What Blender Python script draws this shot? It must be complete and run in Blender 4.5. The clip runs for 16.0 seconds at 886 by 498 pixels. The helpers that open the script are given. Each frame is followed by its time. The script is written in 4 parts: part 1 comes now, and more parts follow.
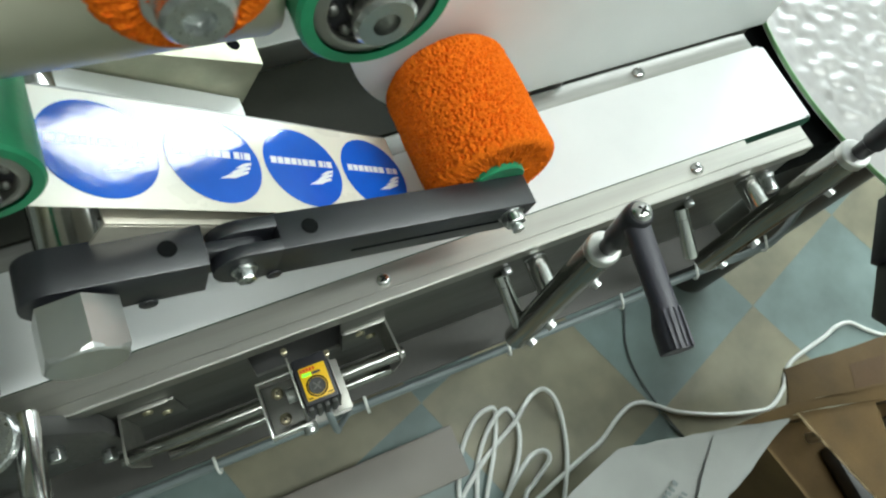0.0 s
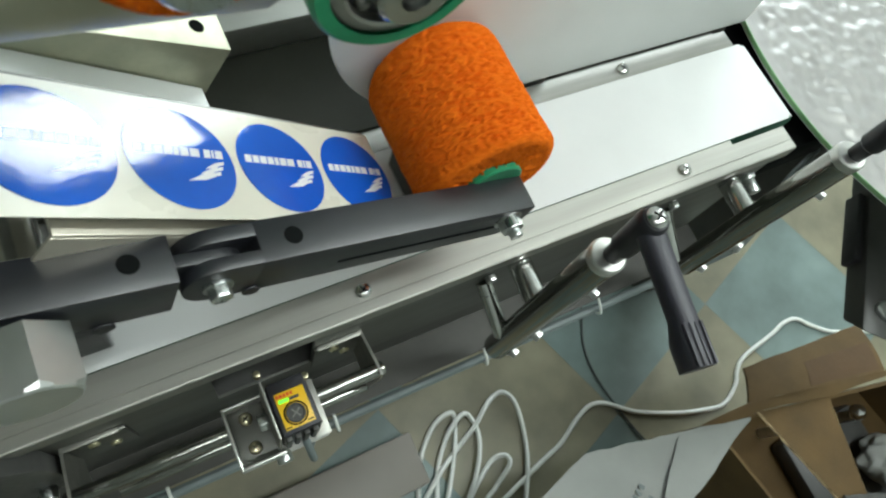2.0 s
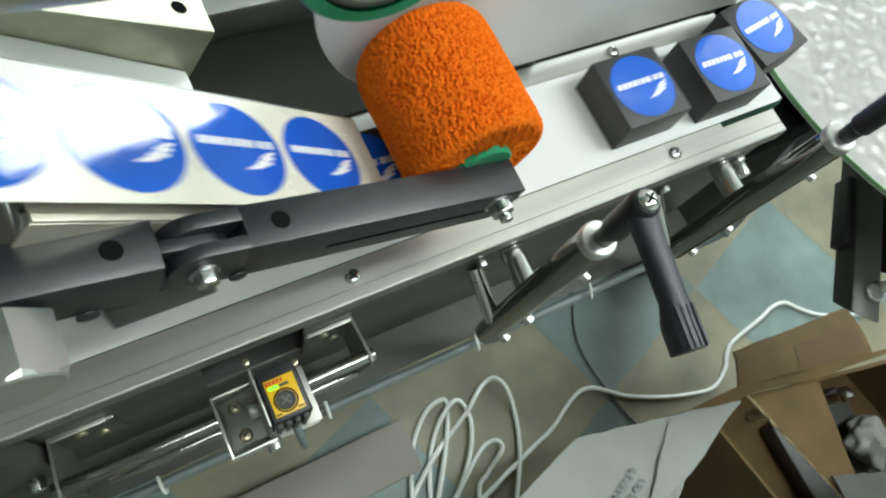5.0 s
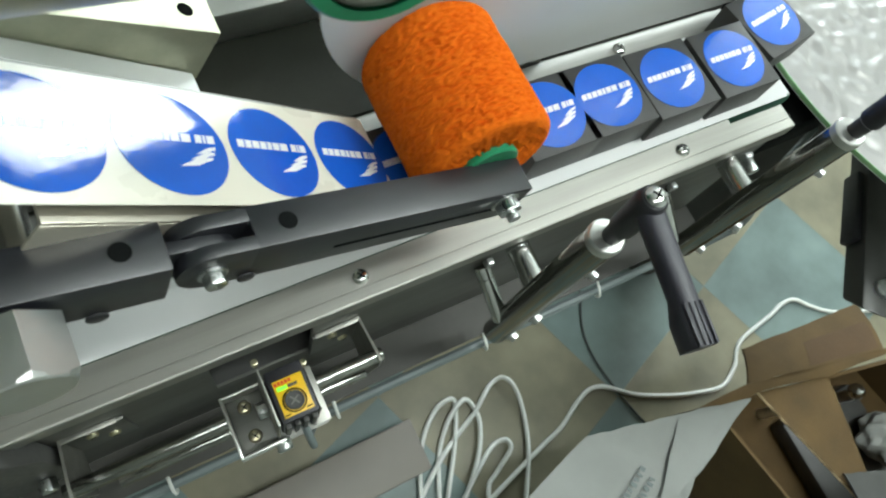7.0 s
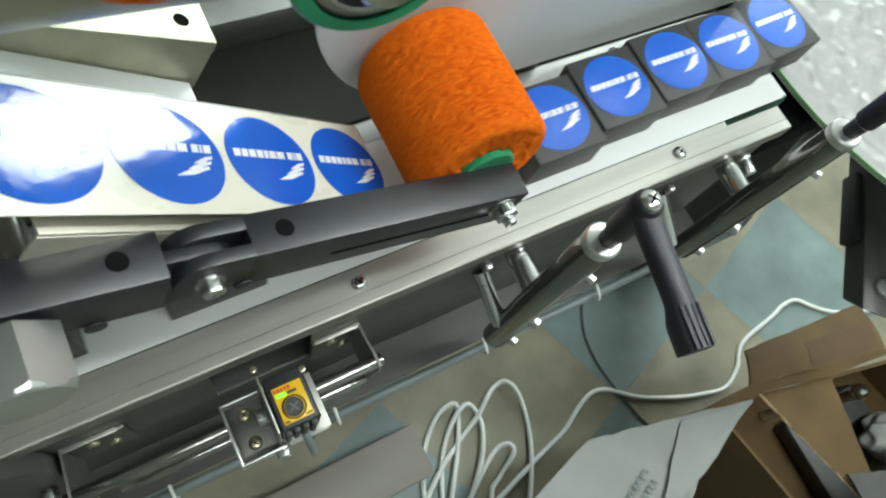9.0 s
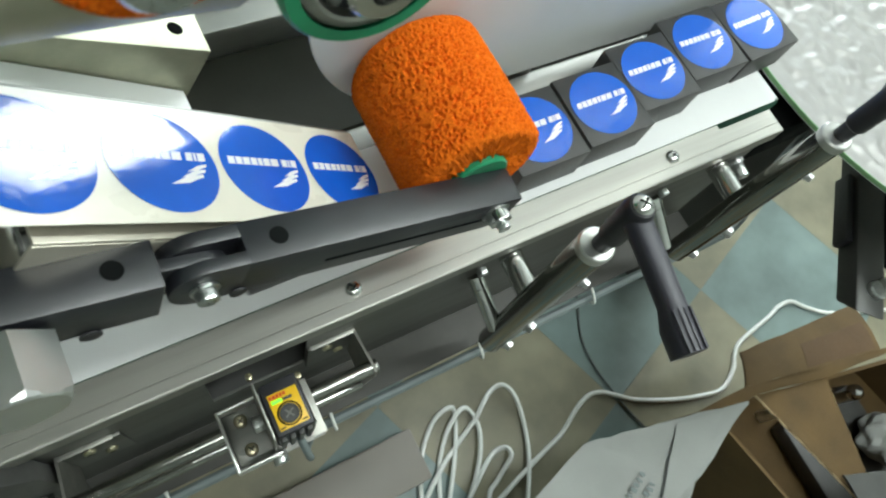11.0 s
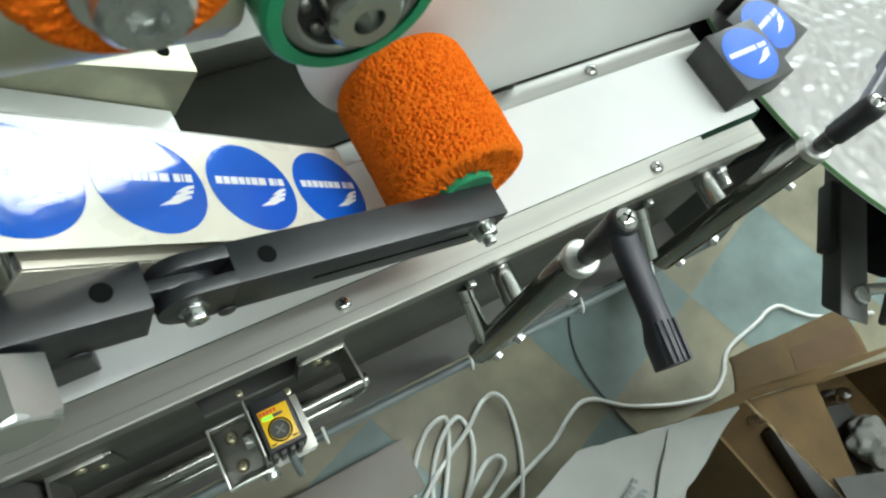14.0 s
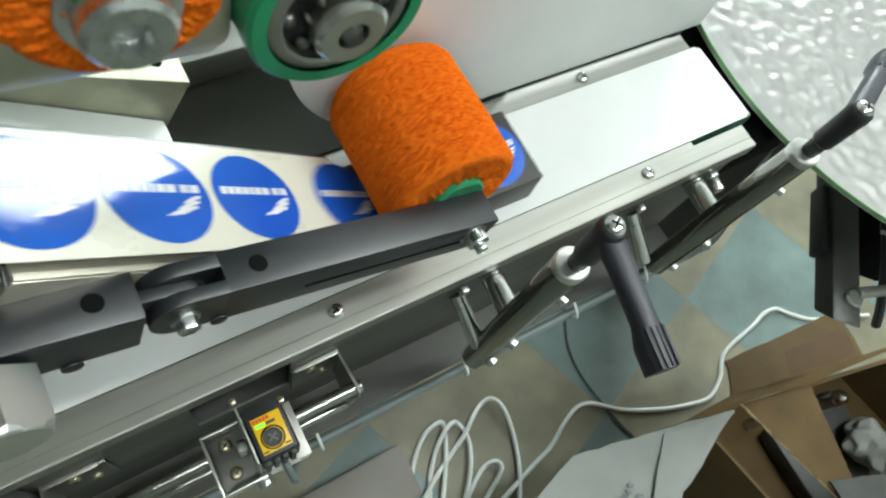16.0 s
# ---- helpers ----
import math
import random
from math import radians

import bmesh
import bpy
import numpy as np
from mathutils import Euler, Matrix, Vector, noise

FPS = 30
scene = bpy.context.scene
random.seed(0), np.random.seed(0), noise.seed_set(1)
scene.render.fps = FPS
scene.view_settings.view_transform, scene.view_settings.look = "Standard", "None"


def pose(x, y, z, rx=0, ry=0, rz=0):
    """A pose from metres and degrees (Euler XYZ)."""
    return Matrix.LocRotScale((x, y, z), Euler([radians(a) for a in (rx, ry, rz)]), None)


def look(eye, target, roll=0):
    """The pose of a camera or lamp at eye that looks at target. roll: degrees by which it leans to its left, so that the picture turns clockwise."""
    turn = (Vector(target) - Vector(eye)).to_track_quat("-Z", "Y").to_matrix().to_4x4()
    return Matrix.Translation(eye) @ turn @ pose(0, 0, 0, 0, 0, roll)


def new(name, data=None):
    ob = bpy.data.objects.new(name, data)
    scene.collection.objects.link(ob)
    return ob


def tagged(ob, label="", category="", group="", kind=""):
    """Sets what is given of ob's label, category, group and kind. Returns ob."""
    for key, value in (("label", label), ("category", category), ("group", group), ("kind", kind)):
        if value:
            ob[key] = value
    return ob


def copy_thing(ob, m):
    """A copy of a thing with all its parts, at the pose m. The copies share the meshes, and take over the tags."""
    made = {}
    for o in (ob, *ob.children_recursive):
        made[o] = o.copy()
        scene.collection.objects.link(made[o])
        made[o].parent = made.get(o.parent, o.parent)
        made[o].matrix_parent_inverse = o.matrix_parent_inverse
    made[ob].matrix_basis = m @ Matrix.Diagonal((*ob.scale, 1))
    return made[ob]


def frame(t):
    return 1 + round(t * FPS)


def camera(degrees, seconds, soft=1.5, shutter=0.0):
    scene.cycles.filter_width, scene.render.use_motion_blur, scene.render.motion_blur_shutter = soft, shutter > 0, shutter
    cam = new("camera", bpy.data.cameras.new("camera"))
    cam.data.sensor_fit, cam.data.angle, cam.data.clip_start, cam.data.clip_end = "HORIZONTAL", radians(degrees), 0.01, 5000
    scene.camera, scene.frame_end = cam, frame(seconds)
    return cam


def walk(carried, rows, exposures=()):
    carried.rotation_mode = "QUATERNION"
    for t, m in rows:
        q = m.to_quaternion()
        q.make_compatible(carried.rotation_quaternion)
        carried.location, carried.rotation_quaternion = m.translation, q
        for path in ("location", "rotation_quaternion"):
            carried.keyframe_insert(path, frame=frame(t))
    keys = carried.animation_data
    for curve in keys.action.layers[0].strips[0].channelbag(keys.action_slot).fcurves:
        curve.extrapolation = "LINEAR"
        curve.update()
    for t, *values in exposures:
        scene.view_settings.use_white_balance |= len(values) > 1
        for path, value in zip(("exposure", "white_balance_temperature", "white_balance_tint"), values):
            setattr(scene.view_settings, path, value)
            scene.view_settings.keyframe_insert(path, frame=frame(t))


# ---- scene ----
cam = camera(67.3, 16.0, soft=2.2, shutter=0.5)
cam.data.dof.use_dof, cam.data.dof.focus_distance, cam.data.dof.aperture_fstop = True, 0.46, 20
PATH = [
    (0, (0.022, -0.044, 1.187), (0.563, 0.561, -0.64), 20.0),
    (0.5, (0.015, -0.034, 1.17), (0.6, 0.56, -0.648), 22.2),
    (1, (0.011, -0.019, 1.156), (0.645, 0.556, -0.651), 24.7),
    (1.5, (0.008, -0.016, 1.151), (0.682, 0.537, -0.649), 27.5),
    (2, (0.009, -0.016, 1.151), (0.707, 0.509, -0.648), 29.9),
    (2.5, (0.011, -0.018, 1.151), (0.724, 0.488, -0.648), 31.0),
    (3, (0.012, -0.017, 1.151), (0.735, 0.474, -0.648), 32.4),
    (3.5, (0.011, -0.017, 1.149), (0.737, 0.465, -0.651), 32.8),
    (4, (0.01, -0.017, 1.148), (0.728, 0.463, -0.656), 32.6),
    (6.5, (0.01, -0.017, 1.147), (0.71, 0.469, -0.662), 30.9),
    (7, (0.01, -0.017, 1.147), (0.701, 0.473, -0.665), 30.4),
    (7.5, (0.011, -0.018, 1.147), (0.702, 0.476, -0.664), 30.2),
    (8, (0.011, -0.018, 1.147), (0.701, 0.479, -0.663), 29.9),
    (8.5, (0.011, -0.018, 1.148), (0.7, 0.484, -0.662), 29.3),
    (9, (0.012, -0.018, 1.149), (0.702, 0.486, -0.659), 29.0),
    (11.5, (0.013, -0.018, 1.152), (0.72, 0.49, -0.649), 28.8),
    (12, (0.012, -0.018, 1.153), (0.723, 0.489, -0.647), 28.7),
    (12.5, (0.014, -0.018, 1.154), (0.726, 0.489, -0.645), 28.6),
    (13, (0.015, -0.018, 1.155), (0.732, 0.497, -0.639), 28.4),
    (13.5, (0.015, -0.018, 1.156), (0.737, 0.499, -0.636), 28.4),
    (14, (0.015, -0.017, 1.157), (0.747, 0.5, -0.631), 28.6),
    (14.5, (0.017, -0.018, 1.159), (0.749, 0.501, -0.628), 28.5),
    (15, (0.018, -0.018, 1.16), (0.755, 0.503, -0.625), 28.5),
    (15.5, (0.017, -0.017, 1.159), (0.756, 0.505, -0.624), 28.5),
    (16, (0.018, -0.018, 1.161), (0.759, 0.507, -0.621), 28.2),
]
walk(cam, [(t, look(eye, target, roll)) for t, eye, target, roll in PATH], ((0.0, 0.14), (1.0, 0.13), (1.5, -0.04), (2.0, -0.05), (2.5, 0.0), (3.0, -0.06), (3.5, 0.10), (4.0, 0.16), (6.5, 0.16), (9.0, 0.18), (14.0, 0.18), (16.0, 0.13)))

# ---- world and light ----
world = bpy.data.worlds.new("world")
scene.world = world
world.use_nodes = True
wn = world.node_tree
sky = wn.nodes.new("ShaderNodeTexSky")
sky.sky_type, sky.sun_disc = "NISHITA", False
sky.sun_elevation, sky.sun_rotation = radians(35), radians(60)
wn.links.new(sky.outputs[0], wn.nodes["Background"].inputs[0])
wn.nodes["Background"].inputs[1].default_value = 0.12
scene.view_settings.exposure = 0.15


def lamp(name, m, w, h, power, colour):
    data = bpy.data.lights.new(name, "AREA")
    data.shape, data.size, data.size_y, data.energy, data.color = "RECTANGLE", w, h, power, colour
    ob = new(name, data)
    ob.matrix_world = m
    return ob


lamp("window_light", pose(3.1, 1.96, 1.80, -90), 2.35, 1.3, 100, (0.88, 1.0, 1.04))
FIXTURES = ((1.35, -0.22), (0.20, -0.55))
for (fx, fy), power in zip(FIXTURES, (24, 8)):
    lamp("ceiling_light_down", pose(fx, fy, 2.385), 1.25, 0.12, power, (0.91, 1.0, 0.985))
    # added fill, aimed up only to brighten the ceiling from an unseen source
    lamp("ceiling_fill_up", pose(fx, fy, 2.465, 180), 1.25, 0.12, power * 0.15, (0.91, 1.0, 0.985))


# ---- materials ----
def material(name, colour, rough=0.5, metal=0.0, vary=0.12, scale=40, bump=0.0, bump_scale=300, stretch=(1, 1, 1), coat=0.0, random_vary=0.0, dark=None):
    m = bpy.data.materials.new(name)
    m.use_nodes = True
    nt = m.node_tree
    n, l = nt.nodes, nt.links
    b = n["Principled BSDF"]
    b.inputs["Metallic"].default_value = metal
    b.inputs["Coat Weight"].default_value = coat
    co = n.new("ShaderNodeTexCoord")
    mp = n.new("ShaderNodeMapping")
    mp.inputs["Scale"].default_value = stretch
    l.new(co.outputs["Object"], mp.inputs["Vector"])
    big, fine = n.new("ShaderNodeTexNoise"), n.new("ShaderNodeTexNoise")
    big.inputs["Scale"].default_value, big.inputs["Detail"].default_value = scale, 6
    fine.inputs["Scale"].default_value, fine.inputs["Detail"].default_value = bump_scale, 3
    for t in (big, fine):
        l.new(mp.outputs[0], t.inputs["Vector"])
    ramp = n.new("ShaderNodeValToRGB")
    ramp.color_ramp.elements[0].position, ramp.color_ramp.elements[1].position = 0.3, 0.7
    low = dark or [c * (1 - vary) for c in colour]
    high = [min(1, c * (1 + vary)) for c in colour]
    ramp.color_ramp.elements[0].color, ramp.color_ramp.elements[1].color = (*low, 1), (*high, 1)
    l.new(big.outputs[0], ramp.inputs[0])
    out = ramp.outputs[0]
    if random_vary:
        info, hsv = n.new("ShaderNodeObjectInfo"), n.new("ShaderNodeHueSaturation")
        mr = n.new("ShaderNodeMapRange")
        mr.inputs[3].default_value, mr.inputs[4].default_value = 1 - random_vary, 1 + random_vary
        l.new(info.outputs["Random"], mr.inputs[0])
        l.new(mr.outputs[0], hsv.inputs["Value"])
        l.new(out, hsv.inputs["Color"])
        out = hsv.outputs[0]
    l.new(out, b.inputs["Base Color"])
    rr = n.new("ShaderNodeMapRange")
    rr.inputs[3].default_value, rr.inputs[4].default_value = max(0.02, rough * 0.8), min(1, rough * 1.25)
    l.new(fine.outputs[0], rr.inputs[0])
    l.new(rr.outputs[0], b.inputs["Roughness"])
    if bump:
        bp = n.new("ShaderNodeBump")
        bp.inputs["Strength"].default_value, bp.inputs["Distance"].default_value = bump, 0.001
        l.new(fine.outputs[0], bp.inputs["Height"])
        l.new(bp.outputs[0], b.inputs["Normal"])
    return m


def glow(name, colour, strength):
    m = bpy.data.materials.new(name)
    m.use_nodes = True
    b = m.node_tree.nodes["Principled BSDF"]
    b.inputs["Base Color"].default_value = (*colour, 1)
    b.inputs["Emission Color"].default_value = (*colour, 1)
    b.inputs["Emission Strength"].default_value = strength
    return m


STEEL = material("brushed_steel", (0.40, 0.395, 0.36), 0.46, 1.0, 0.10, 18, 0.10, 160, (0.25, 6, 6))
SATIN = material("satin_steel", (0.33, 0.328, 0.305), 0.60, 1.0, 0.12, 18, 0.10, 160, (0.25, 6, 6))
# steel again, colour lowered for the dark room its faces reflect
STEEL_DARK = material("dimmed_steel", (0.20, 0.20, 0.185), 0.46, 1.0, 0.12, 14, 0.08, 160, (0.3, 5, 5))
CHROME = material("bright_steel", (0.68, 0.68, 0.66), 0.16, 1.0, 0.06, 60, 0.03, 500)
ZINC = material("zinc_plate", (0.62, 0.64, 0.63), 0.28, 1.0, 0.12, 200, 0.05, 700)
BRASSY = material("yellow_zinc", (0.66, 0.60, 0.42), 0.30, 1.0, 0.14, 220, 0.05, 700)
ALU = material("machined_aluminium", (0.70, 0.70, 0.67), 0.38, 1.0, 0.08, 30, 0.06, 240, (1, 1, 5))
RAW_ALU = material("raw_aluminium", (0.48, 0.485, 0.365), 0.48, 0.8, 0.20, 34, 0.08, 300)
HEX_STEEL = material("dull_zinc", (0.74, 0.75, 0.74), 0.36, 1.0, 0.06, 40, 0.03, 300)
TAN_SHEET = material("tan_steel_sheet", (0.66, 0.62, 0.52), 0.36, 0.75, 0.08, 20, 0.05, 200, (0.3, 5, 5))
BELT = material("white_belt", (0.74, 0.75, 0.74), 0.42, 0.0, 0.03, 20, 0.05, 900)
BELT_EDGE = material("green_belt_edge", (0.03, 0.13, 0.08), 0.6)
PANEL = material("white_panel", (0.82, 0.84, 0.82), 0.40, 0.0, 0.04, 12, 0.04, 500)
# flange colour lowered far below the rail's so lamplight doesn't show on it
FLANGE = material("dimmed_flange", (0.075, 0.073, 0.066), 0.5, 0.3, 0.1, 20, 0.05, 200)
BED = material("grey_bed", (0.052, 0.053, 0.043), 0.62, 0.0, 0.10, 22, 0.06, 300)
BED.node_tree.nodes["Principled BSDF"].inputs["Specular IOR Level"].default_value = 0.25
# near black; also stands in for shade inside gaps, holes and slots
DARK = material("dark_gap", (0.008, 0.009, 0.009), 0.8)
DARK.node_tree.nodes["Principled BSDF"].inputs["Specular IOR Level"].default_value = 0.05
ARM = material("dark_anodised", (0.012, 0.013, 0.017), 0.38, 0.0, 0.25, 60, 0.10, 700, (0.6, 3, 3))
ARM.node_tree.nodes["Principled BSDF"].inputs["Specular IOR Level"].default_value = 0.95
RUBBER = material("black_plastic", (0.020, 0.020, 0.024), 0.38, 0.0, 0.15, 90, 0.25, 1600)
GRIP = material("satin_black_grip", (0.040, 0.039, 0.050), 0.36, 0.0, 0.12, 90, 0.2, 1600)
FOAM = material("orange_foam", (0.97, 0.222, 0.012), 0.9, 0.0, 0.02, 900, 0.8, 1100, dark=(0.70, 0.10, 0.004))
FOAM.node_tree.nodes["Principled BSDF"].inputs["Specular IOR Level"].default_value = 0.1
GREEN_LINE = material("pale_green_edge", (0.22, 0.42, 0.20), 0.5)
GREEN = material("green_hub", (0.018, 0.27, 0.12), 0.38, 0.0, 0.10, 60, 0.1, 500)
PAPER = material("cream_backing_paper", (0.80, 0.77, 0.66), 0.28, 0.0, 0.03, 30, 0.2, 45)
BLUE = material("glossy_blue_label", (0.002, 0.11, 0.62), 0.13, 0.0, 0.06, 50, 0.40, 60, coat=0.5)
POST = material("polished_post", (0.34, 0.34, 0.315), 0.11, 1.0, 0.18, 14, 0.06, 200, (6, 6, 0.3))
WHITE_INK = material("white_print", (0.85, 0.86, 0.88), 0.3)
BLOCK = material("dark_grey_block", (0.045, 0.045, 0.043), 0.5, 0.0, 0.14, 70, 0.15, 700)
YELLOW = material("yellow_face", (0.80, 0.48, 0.012), 0.35)
RED = material("red_print", (0.62, 0.06, 0.01), 0.4)
TILE_BLUE = material("blue_grey_tile", (0.156, 0.208, 0.198), 0.38, 0.0, 0.28, 8, 0.06, 120, random_vary=0.06)
TILE_TAN = material("tan_tile", (0.222, 0.206, 0.140), 0.40, 0.0, 0.32, 8, 0.06, 120, random_vary=0.06)
GROUT = material("floor_joint", (0.13, 0.13, 0.105), 0.8)
CARD = material("brown_cardboard", (0.105, 0.062, 0.019), 0.8, 0.0, 0.22, 16, 0.3, 400)
CARD_EDGE = material("torn_card_edge", (0.52, 0.40, 0.23), 0.9, 0.0, 0.2, 100, 0.5, 600)
CARD_WHITE = material("grey_printed_card", (0.31, 0.32, 0.30), 0.6, 0.0, 0.06, 18, 0.15, 300)
TAPE = material("brown_tape", (0.095, 0.052, 0.020), 0.8, 0.0, 0.1, 20)
CABLE = material("white_cable", (0.72, 0.74, 0.70), 0.45, 0.0, 0.05, 60)
CABLE_GREY = material("grey_cable", (0.15, 0.18, 0.18), 0.5, 0.0, 0.1, 60)
CABLE_DARK = material("dark_wire", (0.06, 0.07, 0.065), 0.5)
BEAM = material("painted_foot", (0.21, 0.19, 0.165), 0.5, 0.0, 0.06, 10, 0.05, 200)
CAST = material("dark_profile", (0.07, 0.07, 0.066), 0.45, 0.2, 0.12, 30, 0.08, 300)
CEILING = material("ceiling_paint", (0.60, 0.61, 0.58), 0.9, 0.0, 0.04, 4, 0.1, 80)
WALL = material("wall_paint", (0.34, 0.36, 0.33), 0.8, 0.0, 0.05, 4, 0.1, 80)
CREAM_TUBE = material("satin_tube", (0.48, 0.47, 0.36), 0.38, 0.7, 0.08, 14, 0.05, 200)
DISC_TOP = material("embossed_steel", (0.33, 0.325, 0.31), 0.41, 0.32, 0.03, 20, 0.05, 300)
LAMP_GLOW = glow("lamp_diffuser", (1.0, 0.98, 0.90), 5.0)
SKY_GLOW = glow("bright_daylight", (0.93, 1.0, 0.98), 5.0)
LED_GREEN = glow("green_light", (0.10, 1.0, 0.05), 1.6)


# ---- building helpers ----
def hung(name, label, category, group="", at=(0, 0, 0)):
    ob = new(name)
    ob.empty_display_size = 0.02
    ob.location = at
    return tagged(ob, label, category, group)


def part(name, bm, mat, parent=None, label="", angle=35):
    me = bpy.data.meshes.new(name)
    bmesh.ops.recalc_face_normals(bm, faces=bm.faces)
    bm.to_mesh(me)
    bm.free()
    me.materials.append(mat)
    for p in me.polygons:
        p.use_smooth = True
    me.set_sharp_from_angle(angle=radians(angle))
    ob = new(name, me)
    if parent:
        ob.parent = parent
    return tagged(ob, label)


def bevelled(bm, width, segments=2, angle=30):
    if width:
        edges = [e for e in bm.edges if len(e.link_faces) == 2 and e.calc_face_angle(0) > radians(angle)]
        bmesh.ops.bevel(bm, geom=edges, offset=width, segments=segments, profile=0.5, affect="EDGES", clamp_overlap=True)
    return bm


def box(x0, x1, y0, y1, z0, z1, bevel=0.0, segments=2):
    bm = bmesh.new()
    bmesh.ops.create_cube(bm, size=1, matrix=Matrix.Translation(((x0 + x1) / 2, (y0 + y1) / 2, (z0 + z1) / 2)) @ Matrix.Diagonal((x1 - x0, y1 - y0, z1 - z0, 1)))
    return bevelled(bm, bevel, segments)


def aligned(a, b):
    a, b = Vector(a), Vector(b)
    return Matrix.Translation((a + b) / 2) @ (b - a).to_track_quat("Z", "X").to_matrix().to_4x4(), (b - a).length


def rod(a, b, r, seg=28, bevel=0.0, r2=None):
    m, length = aligned(a, b)
    bm = bmesh.new()
    bmesh.ops.create_cone(bm, cap_ends=True, segments=seg, radius1=r, radius2=r if r2 is None else r2, depth=length, matrix=m)
    return bevelled(bm, bevel, 2, 50)


def lathe(profile, a, b, seg=48, caps=True):
    """A turned body: profile is (distance along the axis from a, radius)."""
    a, b = Vector(a), Vector(b)
    q = (b - a).to_track_quat("Z", "X")
    bm = bmesh.new()
    rings = []
    for h, r in profile:
        rings.append([bm.verts.new(a + q @ Vector((r * math.cos(2 * math.pi * i / seg), r * math.sin(2 * math.pi * i / seg), h))) for i in range(seg)])
    for p, s in zip(rings, rings[1:]):
        for i in range(seg):
            bm.faces.new((p[i], p[(i + 1) % seg], s[(i + 1) % seg], s[i]))
    for ring in (rings[0], rings[-1]) if caps else ():
        if profile[0 if ring is rings[0] else -1][1] > 0.0004:
            bm.faces.new(ring)
    return bm


def prism(outline, a, b, axis="y", bevel=0.0, segments=2):
    """An outline of pairs pushed along an axis from a to b: pairs are (x, z) for y, (x, y) for z, (y, z) for x."""
    def at(p, h):
        return {"y": (p[0], h, p[1]), "z": (p[0], p[1], h), "x": (h, p[0], p[1])}[axis]
    bm = bmesh.new()
    lo, hi = [bm.verts.new(at(p, a)) for p in outline], [bm.verts.new(at(p, b)) for p in outline]
    bm.faces.new(lo), bm.faces.new(hi)
    n = len(outline)
    for i in range(n):
        bm.faces.new((lo[i], lo[(i + 1) % n], hi[(i + 1) % n], hi[i]))
    bmesh.ops.recalc_face_normals(bm, faces=bm.faces)
    return bevelled(bm, bevel, segments)


def arc(cx, cy, r, a0, a1, n=10):
    return [(cx + r * math.cos(radians(a0 + (a1 - a0) * i / n)), cy + r * math.sin(radians(a0 + (a1 - a0) * i / n))) for i in range(n + 1)]


def joined(*bms):
    out = bmesh.new()
    for bm in bms:
        me = bpy.data.meshes.new("scratch")
        bm.to_mesh(me)
        bm.free()
        out.from_mesh(me)
        bpy.data.meshes.remove(me)
    return out


def turned(bm, m):
    bmesh.ops.transform(bm, matrix=m, verts=bm.verts)
    return bm


def tube_along(points, r, steps=6, seg=10):
    """A smooth cable through points (Catmull-Rom)."""
    pts = [Vector(p) for p in points]
    path = []
    for i in range(len(pts) - 1):
        p0, p1, p2, p3 = pts[max(i - 1, 0)], pts[i], pts[i + 1], pts[min(i + 2, len(pts) - 1)]
        for k in range(steps):
            t = k / steps
            path.append(0.5 * (2 * p1 + (p2 - p0) * t + (2 * p0 - 5 * p1 + 4 * p2 - p3) * t * t + (3 * p1 - p0 - 3 * p2 + p3) * t ** 3))
    path.append(pts[-1])
    bm = bmesh.new()
    rings, side = [], Vector((0.3, 0.2, 1))
    for i, p in enumerate(path):
        d = (path[min(i + 1, len(path) - 1)] - path[max(i - 1, 0)]).normalized()
        u = (side - d * side.dot(d)).normalized()
        v = d.cross(u)
        side = u
        rings.append([bm.verts.new(p + r * (u * math.cos(2 * math.pi * k / seg) + v * math.sin(2 * math.pi * k / seg))) for k in range(seg)])
    for a, b in zip(rings, rings[1:]):
        for k in range(seg):
            bm.faces.new((a[k], a[(k + 1) % seg], b[(k + 1) % seg], b[k]))
    bm.faces.new(rings[0]), bm.faces.new(rings[-1])
    return bm


def hexagon(a, b, flats, bevel=0.0):
    return rod(a, b, flats / math.sqrt(3), 6, bevel)


def pan_screw(a, d, r, parent, mat=CHROME, name="screw"):
    """A cross-head screw: its head stands on a and faces along d."""
    a, d = Vector(a), Vector(d).normalized()
    head = part(name, lathe([(0, r), (r * 0.3, r), (r * 0.55, r * 0.8), (r * 0.66, r * 0.45), (r * 0.68, 0.0)], a, a + d, 20), mat, parent)
    q = d.to_track_quat("Z", "X").to_matrix().to_4x4()
    m = Matrix.Translation(a + d * r * 0.64) @ q @ pose(0, 0, 0, 0, 0, 35)
    # dark bars on the head stand in for the shaded cross recess
    slots = joined(turned(box(-r * 0.55, r * 0.55, -r * 0.09, r * 0.09, -r * 0.06, r * 0.06), m), turned(box(-r * 0.09, r * 0.09, -r * 0.55, r * 0.55, -r * 0.06, r * 0.06), m))
    part("cross_slot_dark", slots, DARK, head)
    return head


